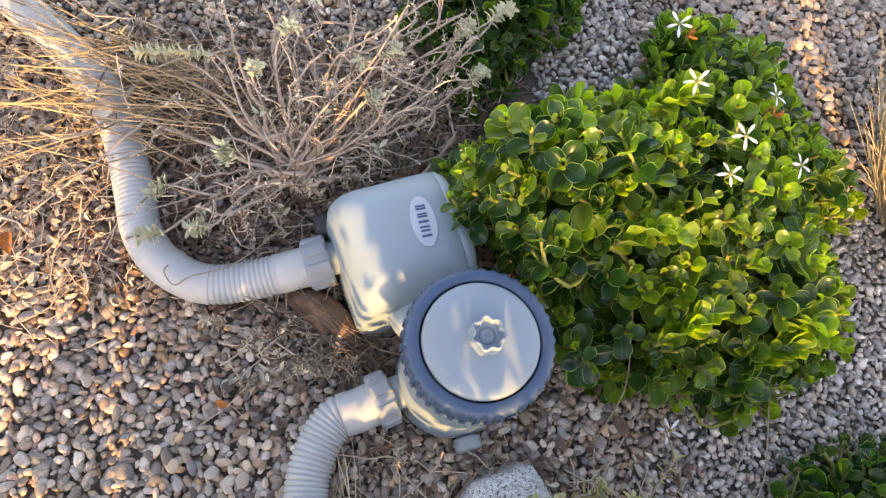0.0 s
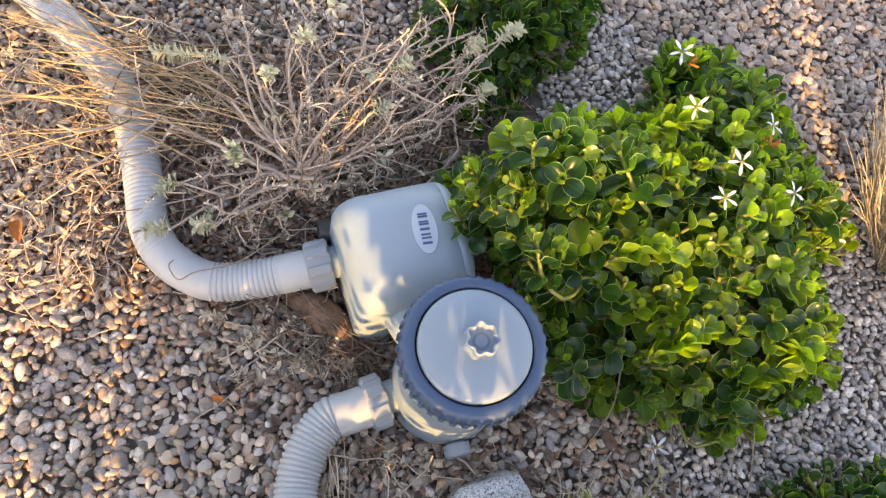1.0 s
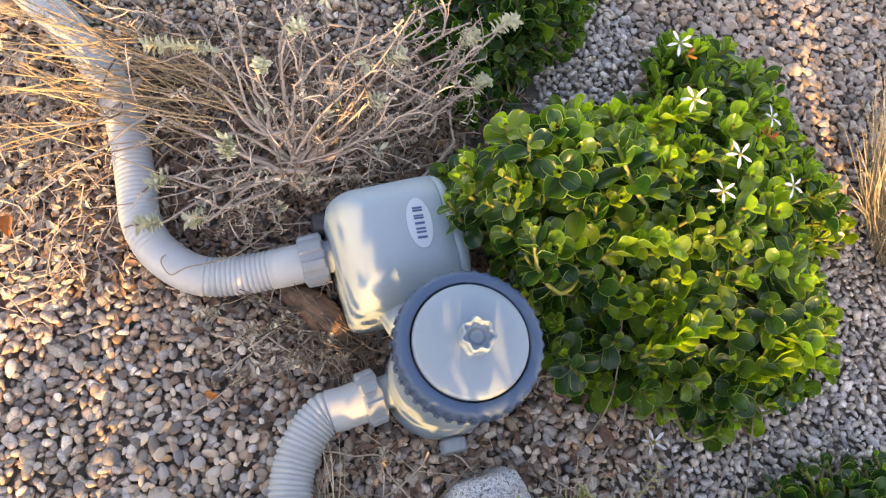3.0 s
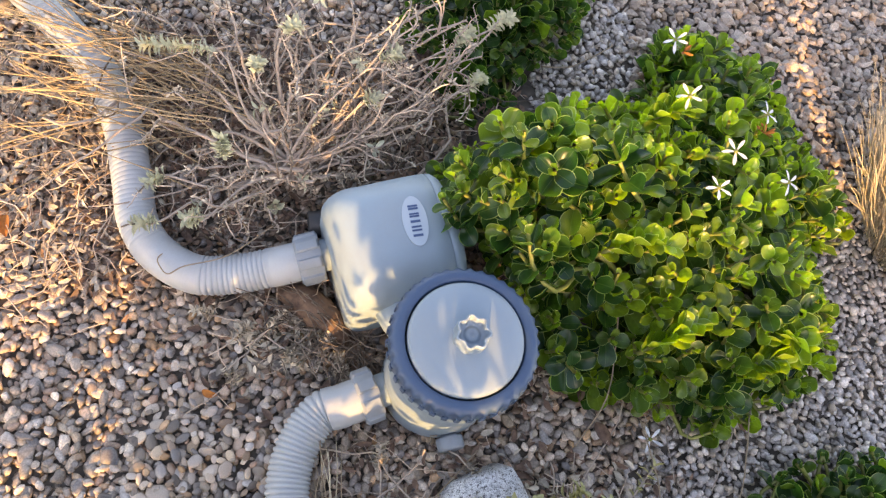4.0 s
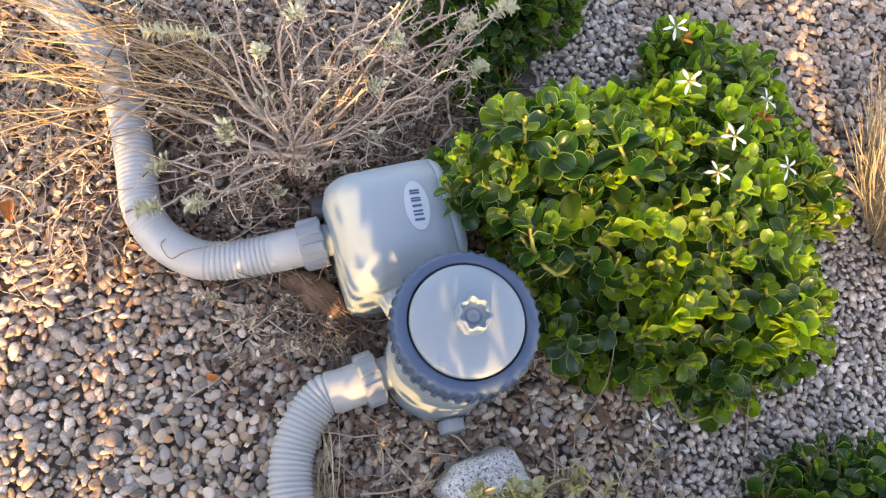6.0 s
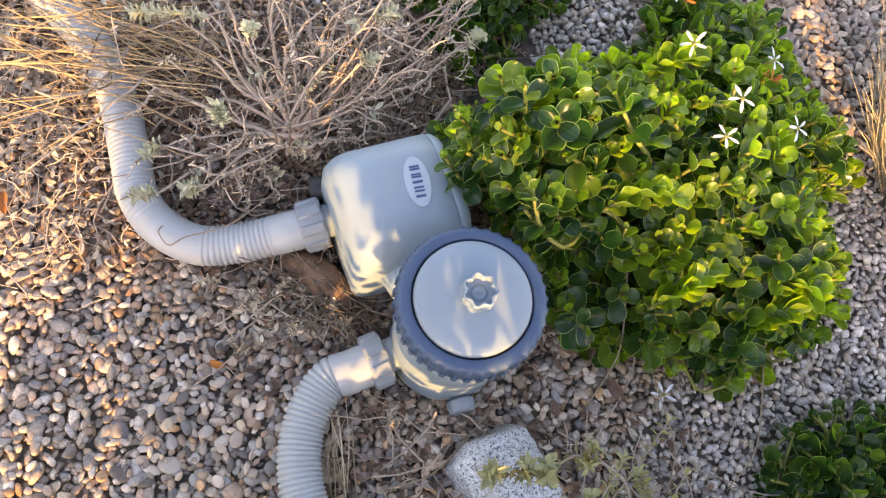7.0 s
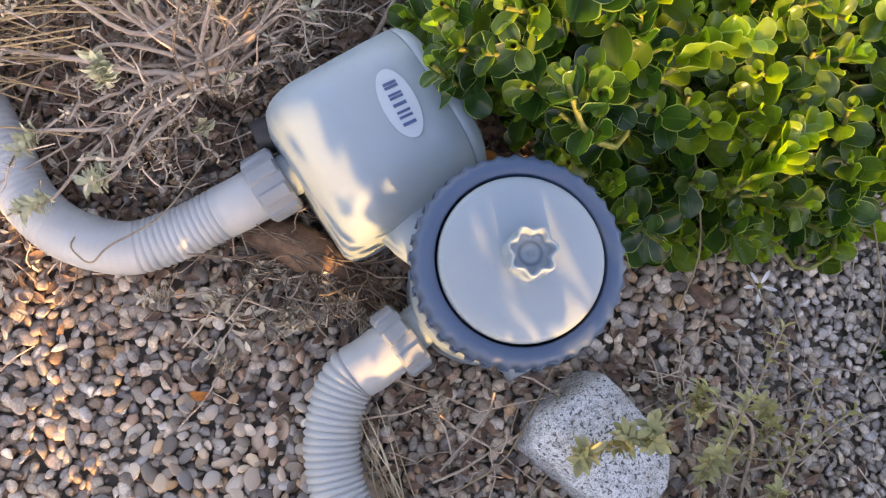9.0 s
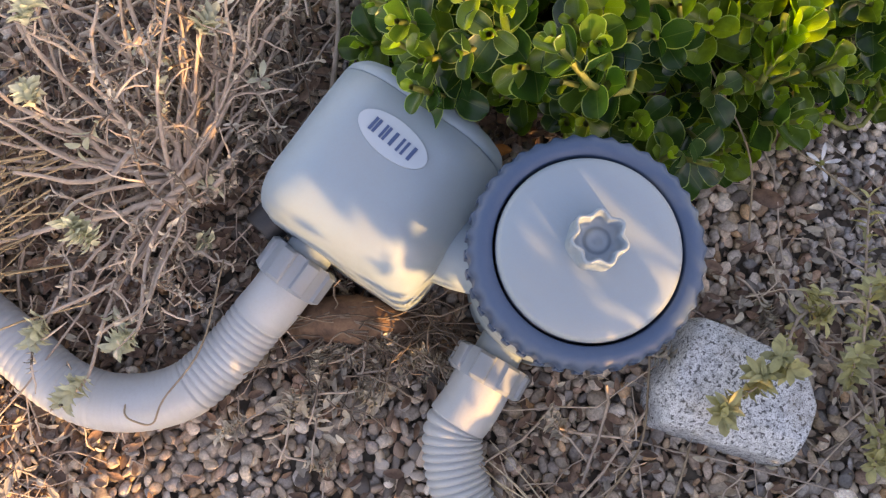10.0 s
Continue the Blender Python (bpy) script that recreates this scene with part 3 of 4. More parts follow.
dir_b = Vector((-0.89, -0.45, -0.05)).normalized()
port(nut_b - dir_b * 0.045, dir_b, 0.05, 0.020)
hose_nut(hose_b, nut_b - dir_b * 0.014, dir_b, 0.0325, 0.024)
pb = [nut_b + dir_b * 0.006, nut_b + dir_b * 0.03, (0.050, 0.137, 0.031), (0.032, 0.104, 0.028), (0.025, 0.066, 0.026), (0.029, 0.026, 0.026), (0.045, -0.018, 0.026), (0.070, -0.066, 0.026), (0.112, -0.135, 0.026), (0.15, -0.24, 0.026)]
fine, radii = corrugated(pb, 0.0253, 0.0060, 0.0027, lambda s: 0.0 if s < 0.042 else 1.0)
part("hose_tube", tube(fine, radii, 32), HOSEMAT, hose_b)


# ---- granite rock ----
def build_rock():
    bm = bmesh.new()
    bmesh.ops.create_icosphere(bm, subdivisions=5, radius=1.0)
    cuts = [((-0.79, -0.61, 0.12), 0.56), ((-0.42, 0.91, 0.15), 0.88), ((-0.88, 0.47, 0.1), 0.93), ((0.83, 0.56, 0.18), 0.76), ((0.96, -0.28, 0.1), 0.86), ((0.47, -0.88, 0.1), 0.86), ((0.1, 0.05, 1.0), 0.60), ((-0.45, -0.35, 0.8), 0.66), ((0.55, 0.5, 0.75), 0.80)]
    for v in bm.verts:
        p = v.co
        for d, lim in cuts:
            d = Vector(d).normalized()
            over = p.dot(d) - lim
            if over > 0:
                p -= d * over * 0.92
        p *= 1 + 0.05 * noise.noise(p * 1.6) + 0.02 * noise.noise(p * 5) + 0.008 * noise.noise(p * 14)
        v.co = p
    moved(bm, pose(0.262, 0.029, 0.014) @ Matrix.Diagonal((0.072, 0.072, 0.068, 1)))
    tagged(part("granite_rock", bm, GRANITE), "white granite rock with black speckles half sunk in gravel", "rock")


build_rock()


# ---- leaves ----
def leaf_shape(cols, rows, half, cup, curl, point=4.0, base_pow=0.55):
    """Unit leaf along +y, its face up; columns across, rows along."""
    verts, uvs, faces = [], [], []
    for j in range(rows + 1):
        v = math.sin(math.pi / 2 * j / rows) if rows > 5 else j / rows
        vv = 0.02 + 0.975 * v
        w = half * (vv ** base_pow) * (1 - vv ** point) ** 0.5 * 1.15
        for i in range(cols + 1):
            u = i / cols
            x = (2 * u - 1) * w
            z = cup * (2 * u - 1) ** 2 * w * 1.3 + 0.05 * abs(2 * u - 1) * w - curl * v * v + 0.10 * w * abs(2 * u - 1) * math.sin(8.5 * v + 2.1 * u + 9 * cup)
            verts.append((x, v * (1 - 0.12 * curl), z))
            uvs.append((u, v))
    for j in range(rows):
        for i in range(cols):
            a = j * (cols + 1) + i
            faces.append((a, a + 1, a + cols + 2, a + cols + 1))
    return np.array(verts), np.array(faces), np.array(uvs)


def frame_matrix(at, direction, face, size):
    """Placement with +y along direction and +z near face."""
    y = Vector(direction).normalized()
    x = y.cross(Vector(face))
    if x.length < 1e-3:
        x = y.cross(Vector((0.3, 0.9, 0.1)))
    x.normalize()
    z = x.cross(y)
    m = Matrix((x, y, z)).transposed().to_4x4() @ Matrix.Diagonal((size, size, size, 1))
    return Matrix.Translation(at) @ m


ROUND_LEAVES = [leaf_shape(6, 8, 0.45, 0.45, -0.06, 5, 0.31), leaf_shape(6, 8, 0.42, 0.25, 0.12, 5, 0.33), leaf_shape(6, 8, 0.48, 0.65, -0.20, 6, 0.29), leaf_shape(6, 8, 0.44, 0.2, 0.25, 5, 0.33)]


def joined_leaves(name, shapes, items, mat, parent, label="", kind=""):
    """items: (shape index, matrix, age). One mesh."""
    vs, fs, us, ages, base = [], [], [], [], 0
    for i, (v, f, uv) in enumerate(shapes):
        sel = [it for it in items if it[0] == i]
        if not sel:
            continue
        a, b = spread(v, f, np.array([np.array(it[1]) for it in sel]))
        vs.append(a)
        fs.append(b + base)
        us.append(np.tile(uv, (len(sel), 1)))
        ages.append(np.repeat([it[2] for it in sel], len(v)))
        base += len(a)
    me = raw_mesh(name, np.concatenate(vs), np.concatenate(fs), np.concatenate(us), np.concatenate(ages))
    ob = link_mesh(name, me, mat, parent, label)
    if kind:
        tagged(ob, kind=kind)
    return ob


LEAF_AGES = (0.0, 0.3, 0.75)
LEAF_MESHES = {}


def single_leaf(shape, matrix, age, parent):
    """One leaf as an object of its own on shared mesh data."""
    band = min(range(3), key=lambda k: abs(LEAF_AGES[k] - age))
    if (shape, band) not in LEAF_MESHES:
        v, f, uv = ROUND_LEAVES[shape]
        me = raw_mesh("leaf", v, f, uv, np.full(len(v), LEAF_AGES[band]))
        me.materials.append(LEAF)
        LEAF_MESHES[shape, band] = me
    ob = new("leaf", LEAF_MESHES[shape, band])
    ob.parent = parent
    ob.matrix_basis = Matrix.Translation(-parent.location) @ matrix
    return ob


def inside(poly, x, y):
    hit = False
    for (x0, y0), (x1, y1) in zip(poly, poly[1:] + poly[:1]):
        if (y0 > y) != (y1 > y) and x < (x1 - x0) * (y - y0) / (y1 - y0) + x0:
            hit = not hit
    return hit


def edge_distance(poly, x, y):
    best = 9.0
    for (x0, y0), (x1, y1) in zip(poly, poly[1:] + poly[:1]):
        dx, dy = x1 - x0, y1 - y0
        t = max(0, min(1, ((x - x0) * dx + (y - y0) * dy) / (dx * dx + dy * dy)))
        best = min(best, math.hypot(x - x0 - t * dx, y - y0 - t * dy))
    return best


def carissa(label, poly, root, height, seed, spacing, singles=None, leaf=0.0295, tall=None, extra=(), lit_fresh=1.0, gaps=()):
    """Low spreading shrub of opposite round leaves on short upright shoots."""
    # the share of young leaf tone also carries how sunlit a shrub looks
    rnd = random.Random(seed)
    bush = thing("natal_plum_shrub", (root[0], root[1], 0), label, "shrub", "green shrubs")
    xs, ys = [p[0] for p in poly], [p[1] for p in poly]
    shoots, tries = [], 0
    while tries < 14000:
        tries += 1
        x, y = rnd.uniform(min(xs), max(xs)), rnd.uniform(min(ys), max(ys))
        if not inside(poly, x, y):
            continue
        level = rnd.random() < 0.62
        if any(math.hypot(x - gx, y - gy) < gr for gx, gy, gr in gaps):
            continue
        if any(math.hypot(x - s[0], y - s[1]) < spacing and s[5] == level for s in shoots):
            continue
        d = edge_distance(poly, x, y)
        if not (tall and x < 0.26 and y < 0.46) and d < 0.045 * noise.noise(Vector((x * 13, y * 13, seed + 0.5))) + 0.006:
            continue
        h = height * (1 - math.exp(-(d + (0.13 if tall and x < 0.26 and y < 0.42 else 0.05 if tall and x < 0.34 and y < 0.45 else 0)) / 0.07)) * (0.85 + 0.3 * noise.noise(Vector((x * 6, y * 6, seed))))
        if tall:
            h *= tall(x, y)
        h = max(0.025, h * (1.0 if level else 0.62) + 0.015)
        shoots.append((x, y, h, d, rnd.random(), level))
    shoots += [(x, y, h, 0.05, 0.5, True) for x, y, h in extra]
    stems, items, alone = [], [], []
    for x, y, h, d, r, level in shoots:
        tip = Vector((x, y, h))
        out = Vector((x - root[0], y - root[1], 0))
        lean = out.normalized() * (0.75 if d < 0.06 else 0.3) if out.length > 1e-3 else Vector((0, 0, 0))
        axis = (Vector((0, 0, 1)) + lean + Vector((rnd.gauss(0, 0.40), rnd.gauss(0, 0.40), 0))).normalized()
        start = Vector((root[0] + (x - root[0]) * 0.35 + rnd.gauss(0, 0.03), root[1] + (y - root[1]) * 0.35 + rnd.gauss(0, 0.03), 0.0))
        knee = tip - axis * 0.07
        knee.z = max(knee.z, 0.012)
        stems.append((smooth_path([start, start.lerp(knee, 0.55) + Vector((0, 0, h * 0.15)), knee, tip], 3), None))
        phase = rnd.uniform(0, math.pi)
        side = axis.cross(Vector((0.2, 0.9, 0.3))).normalized()
        # less young tone beside the pump: shade there is put into leaf colour
        young = lit_fresh * (0.6 if tall and x < 0.30 and y < 0.45 else 1.0) * rnd.random() ** 1.5
        pairs = 5 if level else 4
        size0 = leaf * rnd.uniform(0.72, 1.14) * (0.97 if r == 0.5 else 1.0)
        for k in range(pairs):
            at = tip - axis * (0.004 + 0.0100 * k + 0.0010 * k * k)
            if at.z < 0.008:
                continue
            grow = (0.38, 0.72, 0.95, 1.05, 1.0)[k]
            open_angle = radians((27, 50, 66, 78, 88)[k] + rnd.gauss(0, 9))
            for s in (0, math.pi):
                turn = phase + k * math.pi / 2 + s + rnd.gauss(0, 0.12)
                rad = Matrix.Rotation(turn, 3, axis) @ side
                way = axis * math.cos(open_angle) + rad * math.sin(open_angle)
                face = axis * math.sin(open_angle) - rad * math.cos(open_angle)
                if k == 0 and rnd.random() < 0.15:
                    continue
                size = size0 * grow * rnd.uniform(0.88, 1.12)
                m = frame_matrix(at + rad * 0.002, way, face + Vector((rnd.gauss(0, 0.15), rnd.gauss(0, 0.15), 0)), size)
                age = max(0, min(1, young * (1.0, 0.85, 0.5, 0.15, 0.0)[k] + lit_fresh * (0.35 if k == 0 else 0.08 if k == 1 else 0)))
                item = (rnd.randrange(4), m, age)
                (alone if singles and level and singles(x, y) and len(alone) < 300 else items).append(item)
    runs = [(p, [0.0022 + 0.0016 * (1 - i / (len(p) - 1)) for i in range(len(p))]) for p, _ in stems]
    tagged(tubes_mesh("stem_work", runs, STEM, bush, "yellow-green woody stems", 5), kind="stuff")
    joined_leaves("foliage", ROUND_LEAVES, items, LEAF, bush, "", "stuff")
    for it in alone:
        single_leaf(*it, bush)
    return bush


MAIN = [(0.168, 0.372), (0.150, 0.420), (0.150, 0.470), (0.185, 0.502), (0.225, 0.532), (0.300, 0.585), (0.345, 0.602), (0.395, 0.604), (0.435, 0.650), (0.430, 0.715), (0.470, 0.760), (0.560, 0.755), (0.640, 0.705),
        (0.675, 0.625), (0.705, 0.570), (0.740, 0.540), (0.755, 0.470), (0.730, 0.425), (0.695, 0.395), (0.715, 0.310), (0.705, 0.262), (0.640, 0.202), (0.53, 0.155), (0.465, 0.165), (0.400, 0.142), (0.375, 0.185), (0.330, 0.190), (0.300, 0.235), (0.245, 0.285), (0.205, 0.335)]
carissa("glossy green shrub with rounded leaves and white star flowers", MAIN, (0.45, 0.40), 0.185, 11, 0.0265,
        tall=lambda x, y: 1.42 - 0.9 * min(max(x - 0.20, 0), 0.5) - 0.9 * max(0, 0.30 - y) - 0.6 * max(0, y - 0.50) + 0.30 * math.exp(-((x - 0.36) / 0.12) ** 2 - ((y - 0.49) / 0.09) ** 2), extra=((0.152, 0.350, 0.203), (0.166, 0.360, 0.208), (0.160, 0.382, 0.205), (0.186, 0.346, 0.222), (0.205, 0.340, 0.240), (0.200, 0.388, 0.220), (0.235, 0.316, 0.245), (0.225, 0.362, 0.245), (0.262, 0.298, 0.235), (0.240, 0.345, 0.130), (0.226, 0.322, 0.110), (0.262, 0.332, 0.140), (0.214, 0.362, 0.130), (0.285, 0.290, 0.120)),
        lit_fresh=1.0, gaps=((0.315, 0.262, 0.022), (0.345, 0.245, 0.016), (0.42, 0.335, 0.014), (0.30, 0.43, 0.022), (0.55, 0.36, 0.024)),
        singles=lambda x, y: x < 0.36 and y < 0.47)
# next two shrubs: few young tones, so shade is put into leaf colour
carissa("dark green shrub with small rounded leaves in shade", [(0.17, 0.60), (0.20, 0.56), (0.26, 0.60), (0.30, 0.66), (0.36, 0.72), (0.40, 0.85), (0.36, 1.0), (0.2, 1.02), (0.1, 0.9), (0.1, 0.7)], (0.24, 0.78), 0.11, 12, 0.028, lit_fresh=0.12)
carissa("green shrub with rounded leaves at the edge of the gravel, darkened for shade", [(0.575, 0.06), (0.63, 0.13), (0.70, 0.165), (0.78, 0.16), (0.90, 0.10), (0.95, -0.05), (0.85, -0.2), (0.65, -0.2), (0.57, -0.08)], (0.74, -0.02), 0.10, 13, 0.028, lit_fresh=0.08)



def long_shoot(start, end, seed):
    """A vigorous bare-stemmed shoot with upright pairs of leaves."""
    rnd = random.Random(seed)
    a, b = Vector(start), Vector(end)
    shoot = thing("leafy_shoot", a, "yellow-green shoot with paired leaves lying over the shrub", "shoot", "long shoots")
    path = smooth_path([a - Vector((0, 0, 0.02)), a.lerp(b, 0.5) + Vector((rnd.gauss(0, 0.006), rnd.gauss(0, 0.006), 0.006)), b], 5)
    part("stem", tube(path, [0.0032 - 0.0001 * i for i in range(len(path))], 8), STEM, shoot)
    for i in range(1, len(path) - 1):
        axis = (path[i + 1] - path[i]).normalized()
        side = axis.cross(Vector((0, 0, 1))).normalized()
        for sgn in (-1, 1):
            way = axis * 0.5 + side * sgn * rnd.uniform(0.3, 0.9) + Vector((0, 0, rnd.uniform(0.3, 0.9)))
            m = frame_matrix(path[i], way, Vector((0, 0, 1)) - side * sgn * 0.8, 0.027 * rnd.uniform(0.75, 1.15))
            single_leaf(rnd.randrange(4), m, 0.75 if rnd.random() < 0.6 else 0.3, shoot)


SHOOTS = [((0.41, 0.232, 0.120), (0.478, 0.272, 0.130)), ((0.335, 0.322, 0.185), (0.425, 0.335, 0.180)), ((0.385, 0.500, 0.185), (0.440, 0.525, 0.180)), ((0.230, 0.408, 0.235), (0.280, 0.440, 0.230)),
          ((0.565, 0.270, 0.120), (0.605, 0.262, 0.115)), ((0.52, 0.215, 0.085), (0.60, 0.25, 0.095))]
for k, (a, b) in enumerate(SHOOTS):
    long_shoot(a, b, 300 + k)


# ---- dry shrub ----
def grow(rnd, start, way, length, bend, steps=7, lift=0.0):
    """A wandering twig."""
    p, d, pts = Vector(start), Vector(way).normalized(), [Vector(start)]
    for _ in range(steps):
        d = (d + Vector((rnd.gauss(0, bend), rnd.gauss(0, bend), rnd.gauss(0, bend) + lift))).normalized()
        p = p + d * length / steps
        if p.z < 0.006:
            p.z = 0.006 + rnd.random() * 0.006
            d.z = abs(d.z) * 0.3
        pts.append(p.copy())
    return pts


NARROW = [leaf_shape(2, 4, 0.24, 0.5, 0.40, 3.0, 0.5), leaf_shape(2, 4, 0.30, 0.3, 0.15, 3.0, 0.5)]


def sprig(rnd, path, size, count, items, span=0.45):
    """Small narrow leaves crowded towards a twig's end."""
    n = len(path)
    for k in range(count):
        f = 1 - span * (k / count) ** 1.2
        x = f * (n - 1)
        i = min(int(x), n - 2)
        at = path[i].lerp(path[i + 1], x - i)
        axis = (path[i + 1] - path[i]).normalized()
        rad = axis.orthogonal().normalized()
        rad = Matrix.Rotation(k * 2.4 + rnd.gauss(0, 0.3), 3, axis) @ rad
        op = radians(rnd.uniform(35, 75))
        items.append((rnd.randrange(2), frame_matrix(at, axis * math.cos(op) + rad * math.sin(op), axis * math.sin(op) - rad * math.cos(op), size * rnd.uniform(0.7, 1.2)), rnd.random()))


def clear_of_pump(path):
    """The path up to where it would run out over the pump, its hose or the green shrub."""
    out = []
    for p in path:
        q = p - MC
        if (abs(q.dot(U)) < 0.085 and abs(q.dot(V)) < 0.083) or math.hypot(p.x - LIDC.x, p.y - LIDC.y) < 0.095 or inside(MAIN, p.x - 0.025, p.y - 0.015) or (p.y < 0.325 and p.x > -0.20):
            break
        out.append(p)
    return out


SPRAYS = [((-0.125, 0.546, 0.120), (-0.214, 0.539, 0.120)), ((-0.105, 0.436, 0.115), (-0.097, 0.408, 0.120)), ((-0.051, 0.561, 0.150), (-0.039, 0.580, 0.150)), ((0.053, 0.507, 0.110), (0.069, 0.517, 0.110)),
          ((0.068, 0.565, 0.120), (0.088, 0.581, 0.120)), ((0.161, 0.609, 0.110), (0.182, 0.640, 0.110)), ((0.204, 0.644, 0.110), (0.234, 0.672, 0.110)), ((0.186, 0.553, 0.110), (0.200, 0.572, 0.110)),
          ((-0.164, 0.390, 0.080), (-0.182, 0.380, 0.080)), ((-0.162, 0.335, 0.070), (-0.187, 0.328, 0.070)), ((-0.112, 0.345, 0.070), (-0.134, 0.342, 0.070)), ((-0.080, 0.520, 0.120), (-0.079, 0.537, 0.120))]
# where the chief branches end
ENDS = [(-0.029, 0.606, 0.140), (-0.127, 0.614, 0.130), (0.040, 0.611, 0.150), (0.127, 0.624, 0.130), (0.221, 0.657, 0.120), (0.162, 0.579, 0.110), (0.071, 0.485, 0.090), (0.150, 0.516, 0.070), (-0.114, 0.379, 0.070),
        (-0.175, 0.381, 0.080), (-0.261, 0.551, 0.080), (-0.289, 0.512, 0.070), (-0.077, 0.370, 0.050), (0.008, 0.413, 0.050), (-0.147, 0.601, 0.120), (-0.068, 0.592, 0.160), (-0.027, 0.354, 0.050), (0.185, 0.561, 0.110),
        (0.141, 0.518, 0.080), (0.063, 0.431, 0.060), (0.005, 0.547, 0.160), (0.084, 0.600, 0.140), (-0.156, 0.438, 0.050), (-0.21, 0.60, 0.10), (0.10, 0.66, 0.13), (0.200, 0.600, 0.120), (0.175, 0.640, 0.130), (0.130, 0.570, 0.120), (0.165, 0.540, 0.095), (-0.09, 0.68, 0.13), (0.01, 0.70, 0.14)]


def gnarled(rnd, count, thick, thin):
    """Radii of a twig that swells and pinches on its way."""
    return [(thick + (thin - thick) * i / (count - 1)) * rnd.uniform(0.84, 1.2) for i in range(count)]


def dry_shrub():
    rnd = random.Random(21)
    root = Vector((-0.018, 0.440, 0.0))
    shrub = thing("dry_shrub", root, "sprawling half-dead shrub with bare grey twigs and few silvery leaves", "shrub")
    twigs, items, buds = [], [], []
    hub = root + Vector((0.0, -0.005, 0.055))
    for k in range(6):
        a = 2 * math.pi * k / 6 + rnd.gauss(0, 0.2)
        foot = root + Vector((math.cos(a) * 0.012, math.sin(a) * 0.012, -0.012))
        path = smooth_path([foot, foot.lerp(hub, 0.5) + Vector((rnd.gauss(0, 0.01), rnd.gauss(0, 0.01), 0)), hub + Vector((rnd.gauss(0, 0.012), rnd.gauss(0, 0.012), 0))], 4)
        part("trunk", tube(path, [0.0044 - 0.0002 * i for i in range(len(path))], 8), TWIG, shrub)
    def side_twigs(path, count, reach):
        for _ in range(count):
            i = rnd.randrange(3, len(path) - 1)
            w = (path[i + 1] - path[i]).normalized() + Vector((rnd.gauss(0, 0.7), rnd.gauss(0, 0.7), rnd.gauss(0, 0.4)))
            sub = smooth_path(grow(rnd, path[i], w, rnd.uniform(0.35, 1.0) * reach, 0.38, 6), 2)
            if len(clear_of_pump(sub)) < len(sub):
                continue
            thick = rnd.uniform(0.0010, 0.0018)
            sprig(rnd, sub, 0.0060, rnd.randrange(10, 24), buds, 0.92)
            (pale if rnd.random() < 0.6 else twigs).append((sub, gnarled(rnd, len(sub), thick, thick * 0.5)))
            if rnd.random() < 0.08:
                sprig(rnd, sub, 0.014, rnd.randrange(6, 14), items)
            for _ in range(2):
                j = rnd.randrange(2, len(sub) - 1)
                w2 = (sub[j + 1] - sub[j]).normalized() + Vector((rnd.gauss(0, 1), rnd.gauss(0, 1), rnd.gauss(0, 0.6)))
                pale.append((grow(rnd, sub[j], w2, rnd.uniform(0.012, 0.04), 0.25, 3), [0.0010, 0.0009, 0.0008, 0.0005]))

    pale = []
    for end in ENDS:
        end = Vector(end)
        start = hub + Vector((rnd.gauss(0, 0.012), rnd.gauss(0, 0.012), rnd.uniform(-0.03, 0.015)))
        reach = (end - start).length
        bow = (end - start).cross(Vector((0, 0, 1))).normalized() * rnd.gauss(0, 0.10) * reach
        stops = [start, start.lerp(end, 0.3) + bow * 0.8, start.lerp(end, 0.65) + bow, end]
        path = smooth_path(stops, 5)
        path = [p + Vector((rnd.gauss(0, 0.0022), rnd.gauss(0, 0.0022), rnd.gauss(0, 0.0015))) for p in path]
        thick = rnd.uniform(0.0018, 0.0032)
        part("branch", tube(path, gnarled(rnd, len(path), thick, thick * 0.42), 7), TWIG, shrub)
        sprig(rnd, path, 0.0068, rnd.randrange(34, 60), buds, 0.88)
        side_twigs(path, rnd.randrange(3, 6), 0.45 * reach)
    for k in range(12):
        az = rnd.uniform(0, 2 * math.pi)
        el = radians(rnd.uniform(0, 50))
        way = Vector((math.cos(az) * math.cos(el), math.sin(az) * math.cos(el), math.sin(el)))
        length = rnd.uniform(0.12, 0.24) if way.y < 0.1 else rnd.uniform(0.18, 0.34)
        start = hub + Vector((rnd.gauss(0, 0.02), rnd.gauss(0, 0.02), rnd.uniform(-0.045, 0.0)))
        path = clear_of_pump(smooth_path(grow(rnd, start, way, length, 0.2, 7, -0.015), 2))
        if len(path) < 7:
            continue
        thick = rnd.uniform(0.0015, 0.0025)
        part("branch", tube(path, gnarled(rnd, len(path), thick, thick * 0.45), 6), TWIG, shrub)
        sprig(rnd, path, 0.0070, rnd.randrange(10, 20), buds, 0.85)
        side_twigs(path, rnd.randrange(2, 4), 0.10)
    tagged(tubes_mesh("twig_spray", pale, TWIG, shrub, "", 5), kind="stuff")
    # sprays of leaves at twig ends that stand out
    for a, b in SPRAYS:
        a, b = Vector(a), Vector(b)
        mid = hub.lerp(a, 0.55) + Vector((rnd.gauss(0, 0.015), rnd.gauss(0, 0.015), rnd.uniform(-0.02, 0.01)))
        path = smooth_path([hub, mid, a, b], 5)
        part("branch", tube(path, [0.0024 * (1 - 0.6 * i / (len(path) - 1)) for i in range(len(path))], 6), TWIG, shrub)
        long = (b - a).length
        sprig(rnd, smooth_path([a, a.lerp(b, 0.5) + Vector((0, 0, 0.004)), b], 4), 0.0135, int(26 + 700 * long), items, 0.98)
